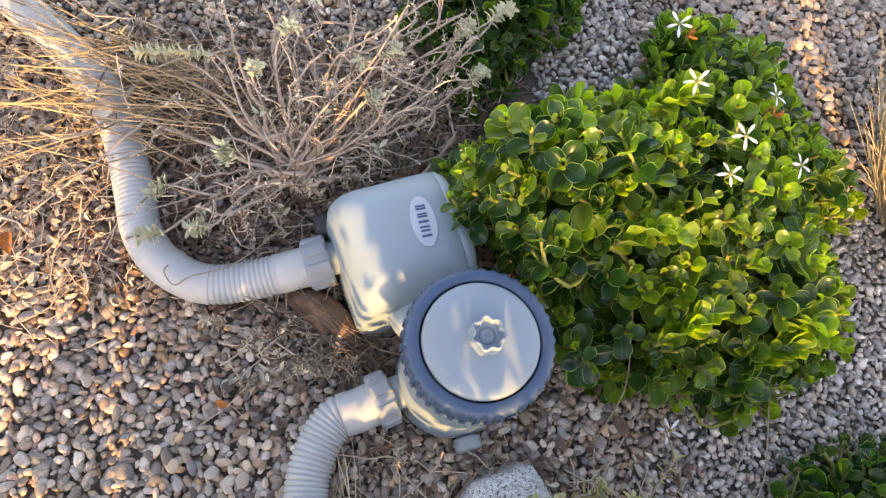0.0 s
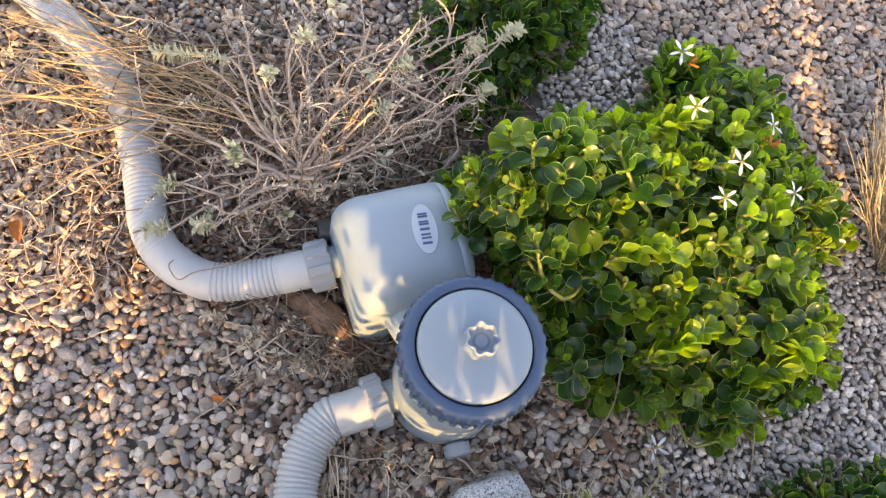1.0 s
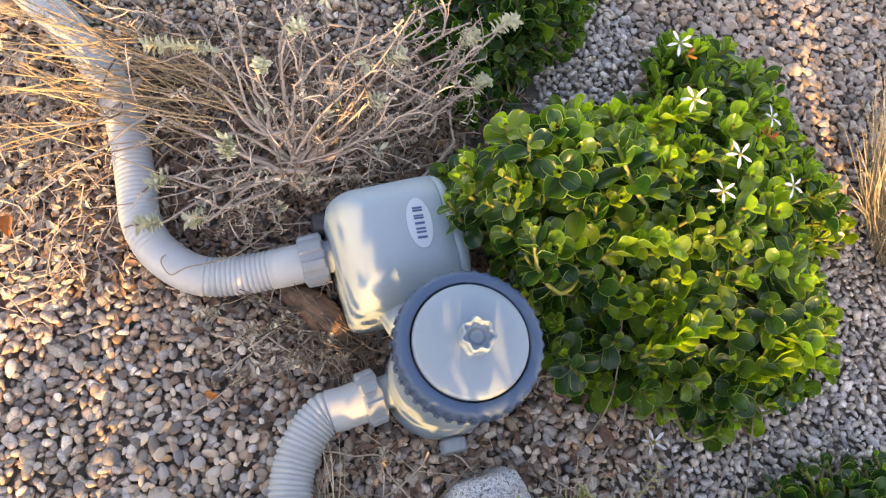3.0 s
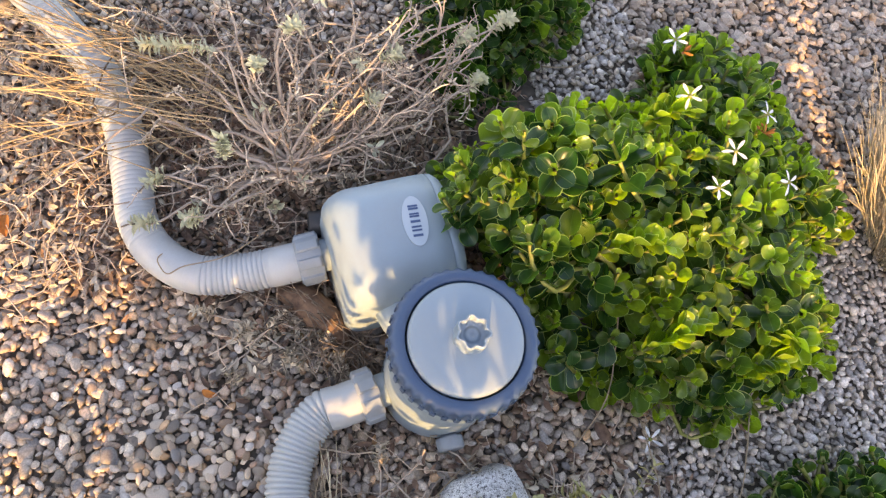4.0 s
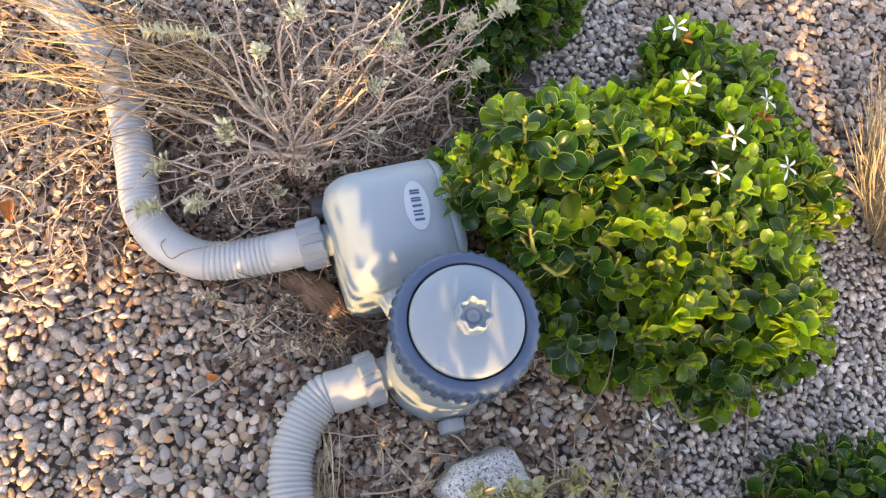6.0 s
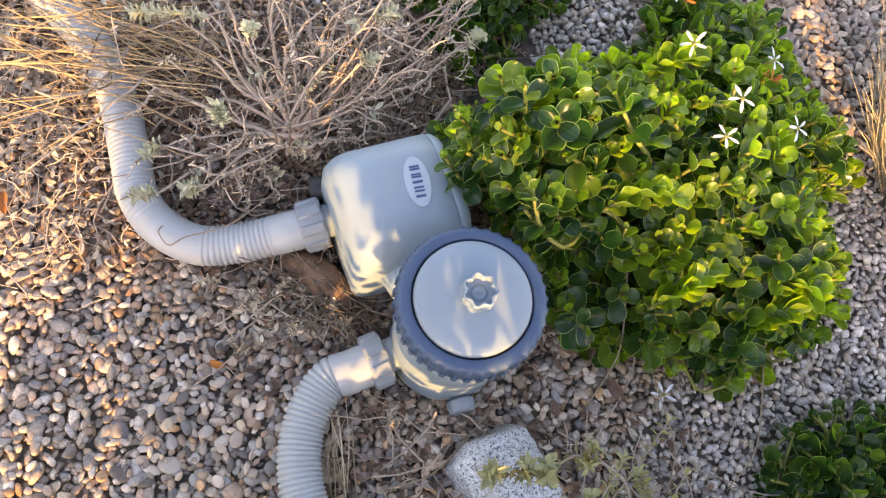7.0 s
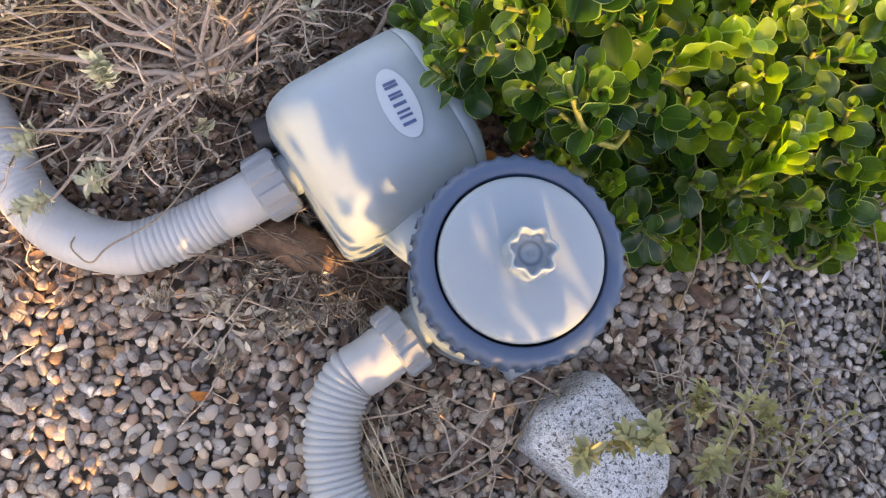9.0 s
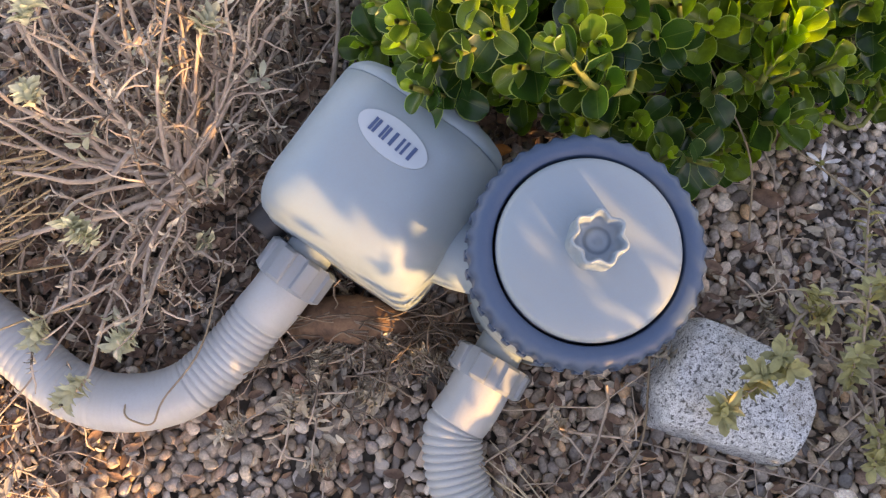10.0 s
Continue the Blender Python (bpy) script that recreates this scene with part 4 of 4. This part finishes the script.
    for k in range(230):
        a, r = rnd.uniform(0, 2 * math.pi), 0.05 + 0.27 * rnd.random() ** 0.7
        at = root + Vector((math.cos(a) * r, math.sin(a) * r * 0.85 + 0.03, rnd.uniform(0.008, 0.05)))
        if (at.x > 0.12 and at.y < 0.45) or at.y < 0.35:
            continue
        sub = grow(rnd, at, (rnd.gauss(0, 1), rnd.gauss(0, 1), rnd.gauss(0, 0.25)), rnd.uniform(0.04, 0.14), 0.25, 4)
        twigs.append((sub, [rnd.uniform(0.0006, 0.0012)] * 5))
    tagged(tubes_mesh("twig_tangle", twigs, DARK_TWIG, shrub, "", 4), kind="stuff")
    for k in range(26):
        a, r = rnd.uniform(0, 2 * math.pi), rnd.uniform(0.04, 0.20)
        at = root + Vector((math.cos(a) * r - 0.02, math.sin(a) * r * 0.8 + 0.06, rnd.uniform(0.02, 0.10)))
        turn = a + rnd.choice((-1, 1)) * rnd.uniform(0.8, 1.9)
        path = clear_of_pump(grow(rnd, at, (math.cos(turn), math.sin(turn), rnd.uniform(-0.1, 0.35)), rnd.uniform(0.10, 0.22), 0.20, 6))
        if len(path) == 7:
            r0 = rnd.uniform(0.0014, 0.0030)
            part("branch", tube(path, [r0 * (1 - 0.09 * i) for i in range(7)], 6), TWIG, shrub)
    straws = []
    for k in range(80):
        start = root + Vector((rnd.uniform(-0.17, -0.06), rnd.gauss(0.07, 0.05), rnd.uniform(0.03, 0.09)))
        way = Vector((-1, rnd.gauss(0.1, 0.32), rnd.uniform(-0.02, 0.16)))
        straws.append((grow(rnd, start, way, rnd.uniform(0.16, 0.36), 0.08, 6), [rnd.uniform(0.0006, 0.0012)] * 7))
    tagged(tubes_mesh("straw_tangle", straws, STRAW, shrub, "thin tan flower stalks", 4), kind="stuff")
    joined_leaves("leaves", NARROW, items, SILVER, shrub, "small silvery-grey leaves", "stuff")
    joined_leaves("bud_scatter", NARROW, buds, STUB, shrub, "tiny dried leaf stubs", "stuff")


dry_shrub()


# ---- flowers on the green shrub ----
PETALS = [leaf_shape(2, 5, 0.20, 0.2, 0.12, 2.0, 0.7)]


def star_flower(at, face, size, seed, label="white five-petalled star flower"):
    """Five narrow petals round a short yellowish throat."""
    rnd = random.Random(seed)
    flower = thing("star_flower", at, label, "flower", "white flowers")
    f = Vector(face).normalized()
    side = f.orthogonal().normalized()
    for k in range(5):
        r = Matrix.Rotation(2 * math.pi * k / 5 + rnd.gauss(0, 0.12), 3, f) @ side
        m = frame_matrix(Vector(at) + r * 0.002, r + f * rnd.uniform(0.05, 0.35), f, size * rnd.uniform(0.9, 1.1))
        v, fc, uv = PETALS[0]
        me = raw_mesh("petal", (np.array(m)[:3, :3] @ v.T).T + np.array(m)[:3, 3], fc, uv, np.zeros(len(v)))
        link_mesh("petal", me, PETAL, flower)
    low = Vector(at) - f * 0.016
    part("throat", tube([low, Vector(at) + f * 0.001], [0.0014, 0.0026], 8), STEM, flower)


for k, (at, face) in enumerate((((0.443, 0.638, 0.165), (-0.4, -0.5, 0.8)), ((0.434, 0.520, 0.216), (-0.7, -0.4, 0.7)), ((0.557, 0.540, 0.175), (0.4, 0.0, 0.8)), ((0.491, 0.458, 0.210), (-0.4, -0.2, 0.9)),
                                ((0.467, 0.407, 0.210), (0.0, -0.1, 1.0)), ((0.558, 0.430, 0.205), (0.4, -0.3, 0.8)), ((0.457, 0.149, 0.020), (-0.2, -0.2, 1)), ((0.576, 0.216, 0.034), (0.2, -0.4, 1)))):
    star_flower(at, face, 0.0148, 40 + k)


def withered_bloom(at, seed):
    rnd = random.Random(seed)
    items = []
    for k in range(9):
        d = Vector((rnd.gauss(0, 1), rnd.gauss(0, 1), 0.5 + rnd.random()))
        items.append((0, frame_matrix(at, d, Vector((rnd.gauss(0, 1), rnd.gauss(0, 1), 1)), rnd.uniform(0.010, 0.017)), 0.0))
    ob = joined_leaves("withered_flower", PETALS, items, BLOOM, None)
    tagged(ob, "shrivelled orange-brown flower on a green shrub", "flower", "withered flowers")


withered_bloom(Vector((0.556, 0.517, 0.165)), 51)
withered_bloom(Vector((0.460, 0.632, 0.150)), 52)


# ---- dry grass tuft ----
def grass_tuft():
    rnd = random.Random(61)
    root = Vector((0.862, 0.505, 0.0))
    tuft = thing("grass_tuft", root, "dry golden grass tuft at the gravel's edge", "grass")
    blades = []
    for k in range(1700):
        a, r = rnd.uniform(0, 2 * math.pi), 0.065 * rnd.random() ** 0.5
        start = root + Vector((math.cos(a) * r, math.sin(a) * r * 1.5, 0))
        way = Vector((math.cos(a) * 0.35 + rnd.gauss(0, 0.22), math.sin(a) * 0.35 + 0.30 + rnd.gauss(0, 0.22), 1.0))
        pts = grow(rnd, start, way, rnd.uniform(0.08, 0.19), 0.07, 4, -0.03)
        radii = [0.0007, 0.0006, 0.0005, 0.0004, 0.0002]
        if k < 150:
            part("blade", tube(pts, radii, 4), WHEAT, tuft)
        else:
            blades.append((pts, radii))
    tagged(tubes_mesh("grass", blades, WHEAT, tuft, "", 3), kind="stuff")


grass_tuft()


# ---- silvery sprigs by the rock ----
OVER = ((0.235, 0.039, 0.080), (0.267, 0.038, 0.085), (0.292, 0.043, 0.088), (0.332, 0.063, 0.088))


def sprig_plant():
    rnd = random.Random(71)
    root = Vector((0.37, -0.04, 0.0))
    plant = thing("silver_herb", root, "thin grey stems with silvery-green leaf tips beside a rock", "plant")
    items = []
    ends = [(0.398, 0.047, 0.085), (0.303, -0.062, 0.085), (0.435, 0.107, 0.084), (0.367, 0.060, 0.130), (0.335, 0.020, 0.11), (0.46, 0.055, 0.07), (0.42, 0.02, 0.06), (0.50, 0.02, 0.05), (0.40, -0.03, 0.07), (0.33, -0.06, 0.06)]
    for e in ends:
        e = Vector(e)
        start = root + Vector((rnd.gauss(0, 0.02), rnd.gauss(0, 0.02), 0))
        mid = start.lerp(e, 0.5) + Vector((rnd.gauss(0, 0.012), rnd.gauss(0, 0.012), 0.010))
        path = smooth_path([start, mid, e], 5)
        part("stalk", tube(path, [0.0017 - 0.0008 * i / (len(path) - 1) for i in range(len(path))], 6), TWIG, plant)
        sprig(rnd, path, 0.0125, rnd.randrange(24, 40), items, 0.6)
    # one long leafy stem leans over the rock
    path = smooth_path([root + Vector((0.02, -0.01, 0)), (0.390, 0.030, 0.07), OVER[3], OVER[2], OVER[1], OVER[0]], 5)
    part("stalk", tube(path, [0.0018 - 0.0009 * i / (len(path) - 1) for i in range(len(path))], 6), TWIG, plant)
    for k, at in enumerate(OVER):
        for _ in range(2):
            tip = Vector(at) + Vector((rnd.gauss(0, 0.007), rnd.gauss(0, 0.007), 0.012))
            sprig(rnd, smooth_path([Vector(at), Vector(at).lerp(tip, 0.5), tip], 2), 0.0150, 15, items, 0.9)
    sprig(rnd, path[8:], 0.0135, 50, items, 0.95)
    joined_leaves("leaves", NARROW, items, HERB, plant, "olive-green narrow leaves", "stuff")
    strays = []
    for k in range(46):
        at = Vector((rnd.uniform(0.10, 0.56), rnd.uniform(-0.14, 0.13), rnd.uniform(0.006, 0.022)))
        strays.append((grow(rnd, at, (rnd.gauss(0, 1), rnd.gauss(0, 1), rnd.gauss(0.05, 0.12)), rnd.uniform(0.05, 0.18), 0.16, 5), [rnd.uniform(0.0006, 0.0015)] * 6))
    tagged(tubes_mesh("stalk_tangle", strays, TWIG, plant, "", 4), kind="stuff")


sprig_plant()


# ---- root, fibres and litter round the pump ----
def root_stump():
    rnd = random.Random(81)
    stump = thing("old_root", (0.02, 0.26, 0.0), "brown fibrous root lying beneath the pump", "root")
    path = smooth_path([(-0.020, 0.286, 0.004), (0.005, 0.280, 0.014), (0.030, 0.264, 0.020), (0.055, 0.246, 0.014), (0.078, 0.230, 0.004)], 6)
    radii = [0.006 + 0.015 * math.sin(math.pi * i / (len(path) - 1)) ** 0.8 + 0.0025 * noise.noise(Vector((i * 0.9, 0, 0))) for i in range(len(path))]
    bm = tube(path, radii, 28)
    for v in bm.verts:
        q = Vector((v.co.x * 60 + v.co.y * 45, v.co.y * 260 - v.co.x * 190, v.co.z * 320))
        v.co += Vector((0.2, -0.5, 1.0)) * 0.0026 * noise.noise(q)
    part("wood", bm, ROOT, stump)
    fibres = []
    for k in range(46):
        i = rnd.randrange(3, len(path) - 4)
        way = (path[i + 1] - path[i]).normalized()
        round_it = Matrix.Rotation(rnd.uniform(-1.3, 1.3), 3, way) @ Vector((0.1, -0.35, 1.0)).normalized()
        at = path[i] + round_it * (radii[i] + 0.0006)
        fibres.append((grow(rnd, at, way * rnd.choice((-1, 1)) + Vector((0, -0.15, 0)), rnd.uniform(0.02, 0.05), 0.14, 6), [rnd.uniform(0.0005, 0.0010)] * 7))
    for k in range(110):
        t = rnd.random() ** 0.6
        at = Vector((-0.03 + 0.12 * t, 0.268 - 0.04 * t, 0.012)) + Vector((rnd.gauss(0, 0.012), rnd.gauss(-0.008, 0.014), rnd.uniform(0, 0.014)))
        way = Vector((rnd.gauss(0.3, 0.8), rnd.gauss(-0.55, 0.6), rnd.gauss(0.1, 0.3)))
        fibres.append((grow(rnd, at, way, rnd.uniform(0.025, 0.085), 0.28, 6), [rnd.uniform(0.0004, 0.0009)] * 7))
    tagged(tubes_mesh("fibre_tangle", fibres, DARK_TWIG, stump, "thin curling root fibres", 4), kind="stuff")


root_stump()


def litter():
    """Small dead leaves and bits of straw lying between the stones."""
    rnd = random.Random(91)
    items, bits = [], []
    spots = [(0.00, 0.46, 0.28, 0.20, 2200), (0.05, 0.215, 0.07, 0.05, 30), (0.30, 0.02, 0.22, 0.11, 330), (0.40, 0.33, 0.20, 0.16, 420), (0.32, 0.255, 0.05, 0.04, 90), (0.16, 0.09, 0.14, 0.06, 60), (-0.05, 0.17, 0.07, 0.06, 30), (-0.2, 0.42, 0.2, 0.2, 80)]
    for cx, cy, sx, sy, n in spots:
        for _ in range(n):
            x, y = cx + sx * rnd.uniform(-1, 1), cy + sy * rnd.uniform(-1, 1)
            at = Vector((x, y, ground_height(x, y) + rnd.uniform(0.012, 0.022)))
            way = Vector((rnd.gauss(0, 1), rnd.gauss(0, 1), rnd.gauss(0, 0.25)))
            if rnd.random() < 0.80:
                items.append((rnd.randrange(2), frame_matrix(at, way, (rnd.gauss(0, 0.5), rnd.gauss(0, 0.5), 1), rnd.uniform(0.008, 0.019)), 0.0))
            else:
                bits.append((grow(rnd, at, way, rnd.uniform(0.015, 0.06), 0.38, 4), [rnd.uniform(0.0004, 0.0009)] * 5))
    husks = []
    for cx, cy, sx, sy, n in ((-0.36, 0.45, 0.14, 0.14, 900), (-0.30, 0.30, 0.10, 0.08, 160), (0.01, 0.225, 0.08, 0.05, 150), (0.32, 0.03, 0.20, 0.10, 200)):
        for _ in range(n):
            x, y = cx + sx * rnd.gauss(0, 0.5), cy + sy * rnd.gauss(0, 0.5)
            at = Vector((x, y, ground_height(x, y) + rnd.uniform(0.013, 0.026)))
            way = Vector((rnd.gauss(0, 1), rnd.gauss(0, 1), rnd.gauss(0, 0.35)))
            if x > -0.2 or rnd.random() < 0.75:
                husks.append((rnd.randrange(2), frame_matrix(at, way, (rnd.gauss(0, 0.6), rnd.gauss(0, 0.6), 1), rnd.uniform(0.008, 0.017)), 0.0))
            else:
                bits.append((grow(rnd, at, way, rnd.uniform(0.03, 0.09), 0.3, 4), [rnd.uniform(0.0004, 0.0009)] * 5))
    tagged(joined_leaves("husk_litter", NARROW, husks, STUB, None), "pale dried leaf husks strewn over the pebbles", "leaf litter", kind="stuff")
    tagged(joined_leaves("dead_leaf_litter", NARROW, items, DEAD, None), "small brown dead leaves scattered between the stones", "leaf litter", kind="stuff")
    tagged(tubes_mesh("straw_litter", bits, TWIG, None, "", 4), "grey and tan straw bits scattered over the gravel", "straw litter", kind="stuff")


litter()


def dried_head(at, seed):
    """A dried grey flower stalk lying on the stones."""
    rnd = random.Random(seed)
    stalk = thing("dried_sprig", at, "dried grey-beige sprig lying on the pebbles", "dry sprig", "dried sprigs")
    way = Vector((rnd.gauss(0, 1), rnd.gauss(0, 1), 0.15))
    path = grow(rnd, Vector(at), way, 0.06, 0.2, 6)
    part("stalk", tube(path, [0.0010] * len(path), 5), TWIG, stalk)
    items = []
    sprig(rnd, path, 0.011, 26, items)
    sprig(rnd, [p + Vector((0.004, 0.003, 0.001)) for p in path], 0.009, 16, items)
    joined_leaves("seed_head", NARROW, items, STUB, stalk, "", "stuff")


for k, at in enumerate(((-0.047, 0.209, 0.02), (0.029, 0.240, 0.022), (-0.062, 0.180, 0.02), (0.010, 0.222, 0.02), (-0.010, 0.245, 0.02), (0.055, 0.205, 0.02), (-0.08, 0.215, 0.02), (0.040, 0.188, 0.02), (-0.087, 0.194, 0.02), (0.018, 0.200, 0.022), (-0.030, 0.228, 0.02), (0.045, 0.222, 0.024), (-0.055, 0.240, 0.02), (0.000, 0.262, 0.022), (0.13, 0.05, 0.02), (0.20, 0.115, 0.02), (0.33, 0.11, 0.02))):
    dried_head(at, 100 + k)


def fallen_leaf(at, size, seed, mat, label):
    rnd = random.Random(seed)
    v, f, uv = leaf_shape(6, 7, 0.34, 0.9, 0.5, 3, 0.6)
    m = frame_matrix(Vector(at), (rnd.gauss(0, 1), rnd.gauss(0, 1), 0.25), (rnd.gauss(0, 0.3), rnd.gauss(0, 0.3), 1), size)
    me = raw_mesh("fallen_leaf", (np.array(m)[:3, :3] @ v.T).T + np.array(m)[:3, 3], f, uv)
    tagged(link_mesh("fallen_leaf", me, mat), label, "dead leaf", "fallen leaves")


for k, (x, y, z, size, mat, label) in enumerate((
        (-0.345, 0.312, 0.016, 0.030, BLOOM, "curled orange dead leaf lying on the pebbles"), (-0.070, 0.150, 0.016, 0.018, BLOOM, "curled orange dead leaf lying on the pebbles"),
        (0.388, 0.163, 0.016, 0.030, DEAD, "pale brown dead leaf lying beside the green shrub"), (0.365, 0.186, 0.020, 0.022, DEAD, "pale brown dead leaf lying beside the green shrub"),
        (0.330, 0.262, 0.050, 0.026, DEAD, "brown dead leaf caught under the green shrub"), (0.345, 0.275, 0.060, 0.022, DEAD, "brown dead leaf caught under the green shrub"),
        (0.215, 0.300, 0.080, 0.020, BLOOM, "orange dead leaf caught behind the pump"))):
    fallen_leaf((x, y, z), size, 400 + k, mat, label)


def stray_stalk(points, radius, label):
    path = smooth_path(points, 6)
    tagged(part("stray_stalk", tube(path, [radius] * len(path), 6), STALK), label, "dry stalk", "stray stalks")


stray_stalk([(-0.148, 0.312, 0.046), (-0.160, 0.297, 0.0505), (-0.155, 0.285, 0.0525), (-0.144, 0.277, 0.0545), (-0.127, 0.288, 0.0575), (-0.08, 0.307, 0.060), (-0.03, 0.36, 0.05)], 0.0008, "thin curled brown stalk lying over the white hose")
for k, (a, b) in enumerate((((0.36, 0.13, 0.02), (0.385, 0.30, 0.11)), ((0.455, 0.03, 0.018), (0.44, 0.17, 0.03)), ((0.53, 0.04, 0.02), (0.585, 0.19, 0.03)), ((0.12, 0.02, 0.02), (0.24, 0.115, 0.022)), ((0.10, -0.03, 0.02), (0.21, 0.02, 0.03)), ((0.30, 0.66, 0.03), (0.40, 0.70, 0.05)))):
    a, b = Vector(a), Vector(b)
    bow = (b - a).cross(Vector((0, 0, 1))) * 0.12
    stray_stalk([a, a.lerp(b, 0.35) + bow, a.lerp(b, 0.7) + bow * 0.6, b], 0.0010, "long pale dry stalk lying over the gravel")


def stalk_tuft():
    """A few dead grass stalks leaning against the ribbed hose."""
    rnd = random.Random(171)
    tuft = thing("dry_grass_clump", (0.085, 0.02, 0.0), "thin clump of dead grass stalks leaning on the ribbed hose", "grass")
    for k in range(12):
        start = Vector((0.080 + rnd.gauss(0, 0.008), 0.015 + rnd.gauss(0, 0.010), 0.004))
        end = Vector((0.060 + rnd.gauss(0, 0.010), 0.085 + rnd.uniform(-0.03, 0.035), 0.035 + rnd.uniform(-0.015, 0.02)))
        path = smooth_path([start, start.lerp(end, 0.5) + Vector((rnd.gauss(0, 0.005), 0, 0.012)), end], 4)
        part("stalk", tube(path, [0.0009 - 0.00007 * i for i in range(len(path))], 5), STALK if k % 3 else WHEAT, tuft)


stalk_tuft()


# ---- added unseen shrub that shades the spot, out of view towards the sun ----
def added_shade_shrub():
    """Added shade caster: leafy below, with thin upright shoots standing out at the top."""
    rnd = random.Random(131)
    back = -0.48
    shrub = thing("added_shade_shrub", (0.5, back, 0.0), "unseen leafy shrub added to shade the pump from the low sun", "shrub")

    def crown(x):
        return 0.376 + (0.05 if x < 0.0 else 0.0) - 0.115 * min(1, max(0, (x - 0.36) / 0.16)) - 0.02 * math.exp(-((x - 0.20) / 0.07) ** 2) + 0.03 * noise.noise(Vector((x * 9, 0.2, 0.0)))

    items, stems = [], []
    for k in range(190):
        x = rnd.uniform(-0.25, 1.4)
        if 0.012 < x < 0.30:
            continue
        top = crown(x) + rnd.uniform(0.0, 0.13)
        foot = Vector((0.1 + (x - 0.1) * 0.8, back + rnd.gauss(0, 0.04), -0.012))
        end = Vector((x + rnd.gauss(-0.42, 0.12) * (top - 0.26), back + rnd.gauss(0, 0.04), top))
        mid = Vector((x, end.y, 0.26))
        stems.append((smooth_path([foot, mid, end], 4), [0.0042 - 0.0003 * i for i in range(9)]))
        for j in range(5):
            at = mid.lerp(end, 0.5 + 0.5 * rnd.random())
            items.append((rnd.randrange(4), frame_matrix(at, (rnd.gauss(0, 0.5), rnd.gauss(0, 0.5), 1), (0, -1, 0.3), rnd.uniform(0.012, 0.024)), 0.1))
    # extra stems set here to cast stripes of shade across the lid
    for k in range(11):
        x = 0.135 + 0.0165 * k + rnd.gauss(0, 0.003)
        foot = Vector((x + 0.03, back + rnd.gauss(0, 0.03), -0.012))
        mid = Vector((x + 0.030, foot.y, 0.37))
        end = Vector((x - 0.055 + rnd.gauss(0, 0.006), foot.y, rnd.uniform(0.46, 0.50)))
        stems.append((smooth_path([foot, mid, end], 4), [rnd.uniform(0.0022, 0.0044)] * 9))
    tagged(tubes_mesh("stem_work", stems, TWIG, shrub, "", 5), kind="stuff")
    for k in range(17600):
        x, z = rnd.uniform(-0.55, 1.5), rnd.uniform(0.02, 0.62)
        gap = noise.noise(Vector((x * 11, z * 11, 3.1)))
        if x < -0.125 - 0.6 * (z - 0.168):
            chance = (0.22 + 1.2 * gap) if z < 0.215 else (-0.06 + 0.7 * gap) if z < 0.46 else 0.04
        else:
            chance = 1.15 + 0.5 * gap - max(0, z - crown(x) + 0.06) * 14
        # leaf density set by spot, to leave chosen places lit and others shaded
        opening = (0.012 < x < 0.09 and 0.245 < z < 0.40)
        if opening or (0.09 < x < 0.26 and 0.23 < z < 0.36):
            chance = (-0.05 if x < 0.09 else 0.0) + 1.3 * noise.noise(Vector((x * 60 + z * 25, z * 18, 7.7)))
        if -0.15 < x < 0.20 and z > (0.49 if x > 0.09 else 0.445):
            chance = max(chance, 0.34 + 0.9 * noise.noise(Vector((x * 22, z * 14, 1.4))) - max(0, z - 0.56) * 6)
        if x > 0.20 and z > 0.37:
            chance = max(chance, 1.0 * math.exp(-((x - 0.55) / 0.07) ** 2 - ((z - 0.48) / 0.055) ** 2) + 1.1 * noise.noise(Vector((x * 13, z * 15, 8.3))) - (0.40 if x < 0.47 else 0.12) - max(0, z - 0.55) * 6)
        if x > 0.50 and z < 0.30:
            chance = 1.1
        if 0.055 < x < 0.125 and z > 0.43:
            chance = 1.2 if z < 0.50 else 0.0
        if (0.10 < x < 0.130 and 0.34 < z < 0.48) or (0.10 < x < 0.20 and 0.34 < z < 0.395):
            chance = max(chance, 0.85)
        if 0.140 < x < 0.30 and 0.395 < z < 0.50:
            chance = 0.0
        if rnd.random() > chance:
            continue
        at = Vector((x, back + rnd.gauss(0, 0.045), z))
        d = Vector((rnd.gauss(0, 1), rnd.gauss(0, 0.6), rnd.gauss(0.3, 0.8)))
        items.append((rnd.randrange(4), frame_matrix(at, d, (rnd.gauss(0, 0.6), rnd.gauss(-0.8, 0.5), 0.5), rnd.uniform(0.020, 0.034) * (0.55 if opening else 1.0)), 0.1))
    joined_leaves("foliage", ROUND_LEAVES, items, LEAF, shrub, "", "stuff")


added_shade_shrub()
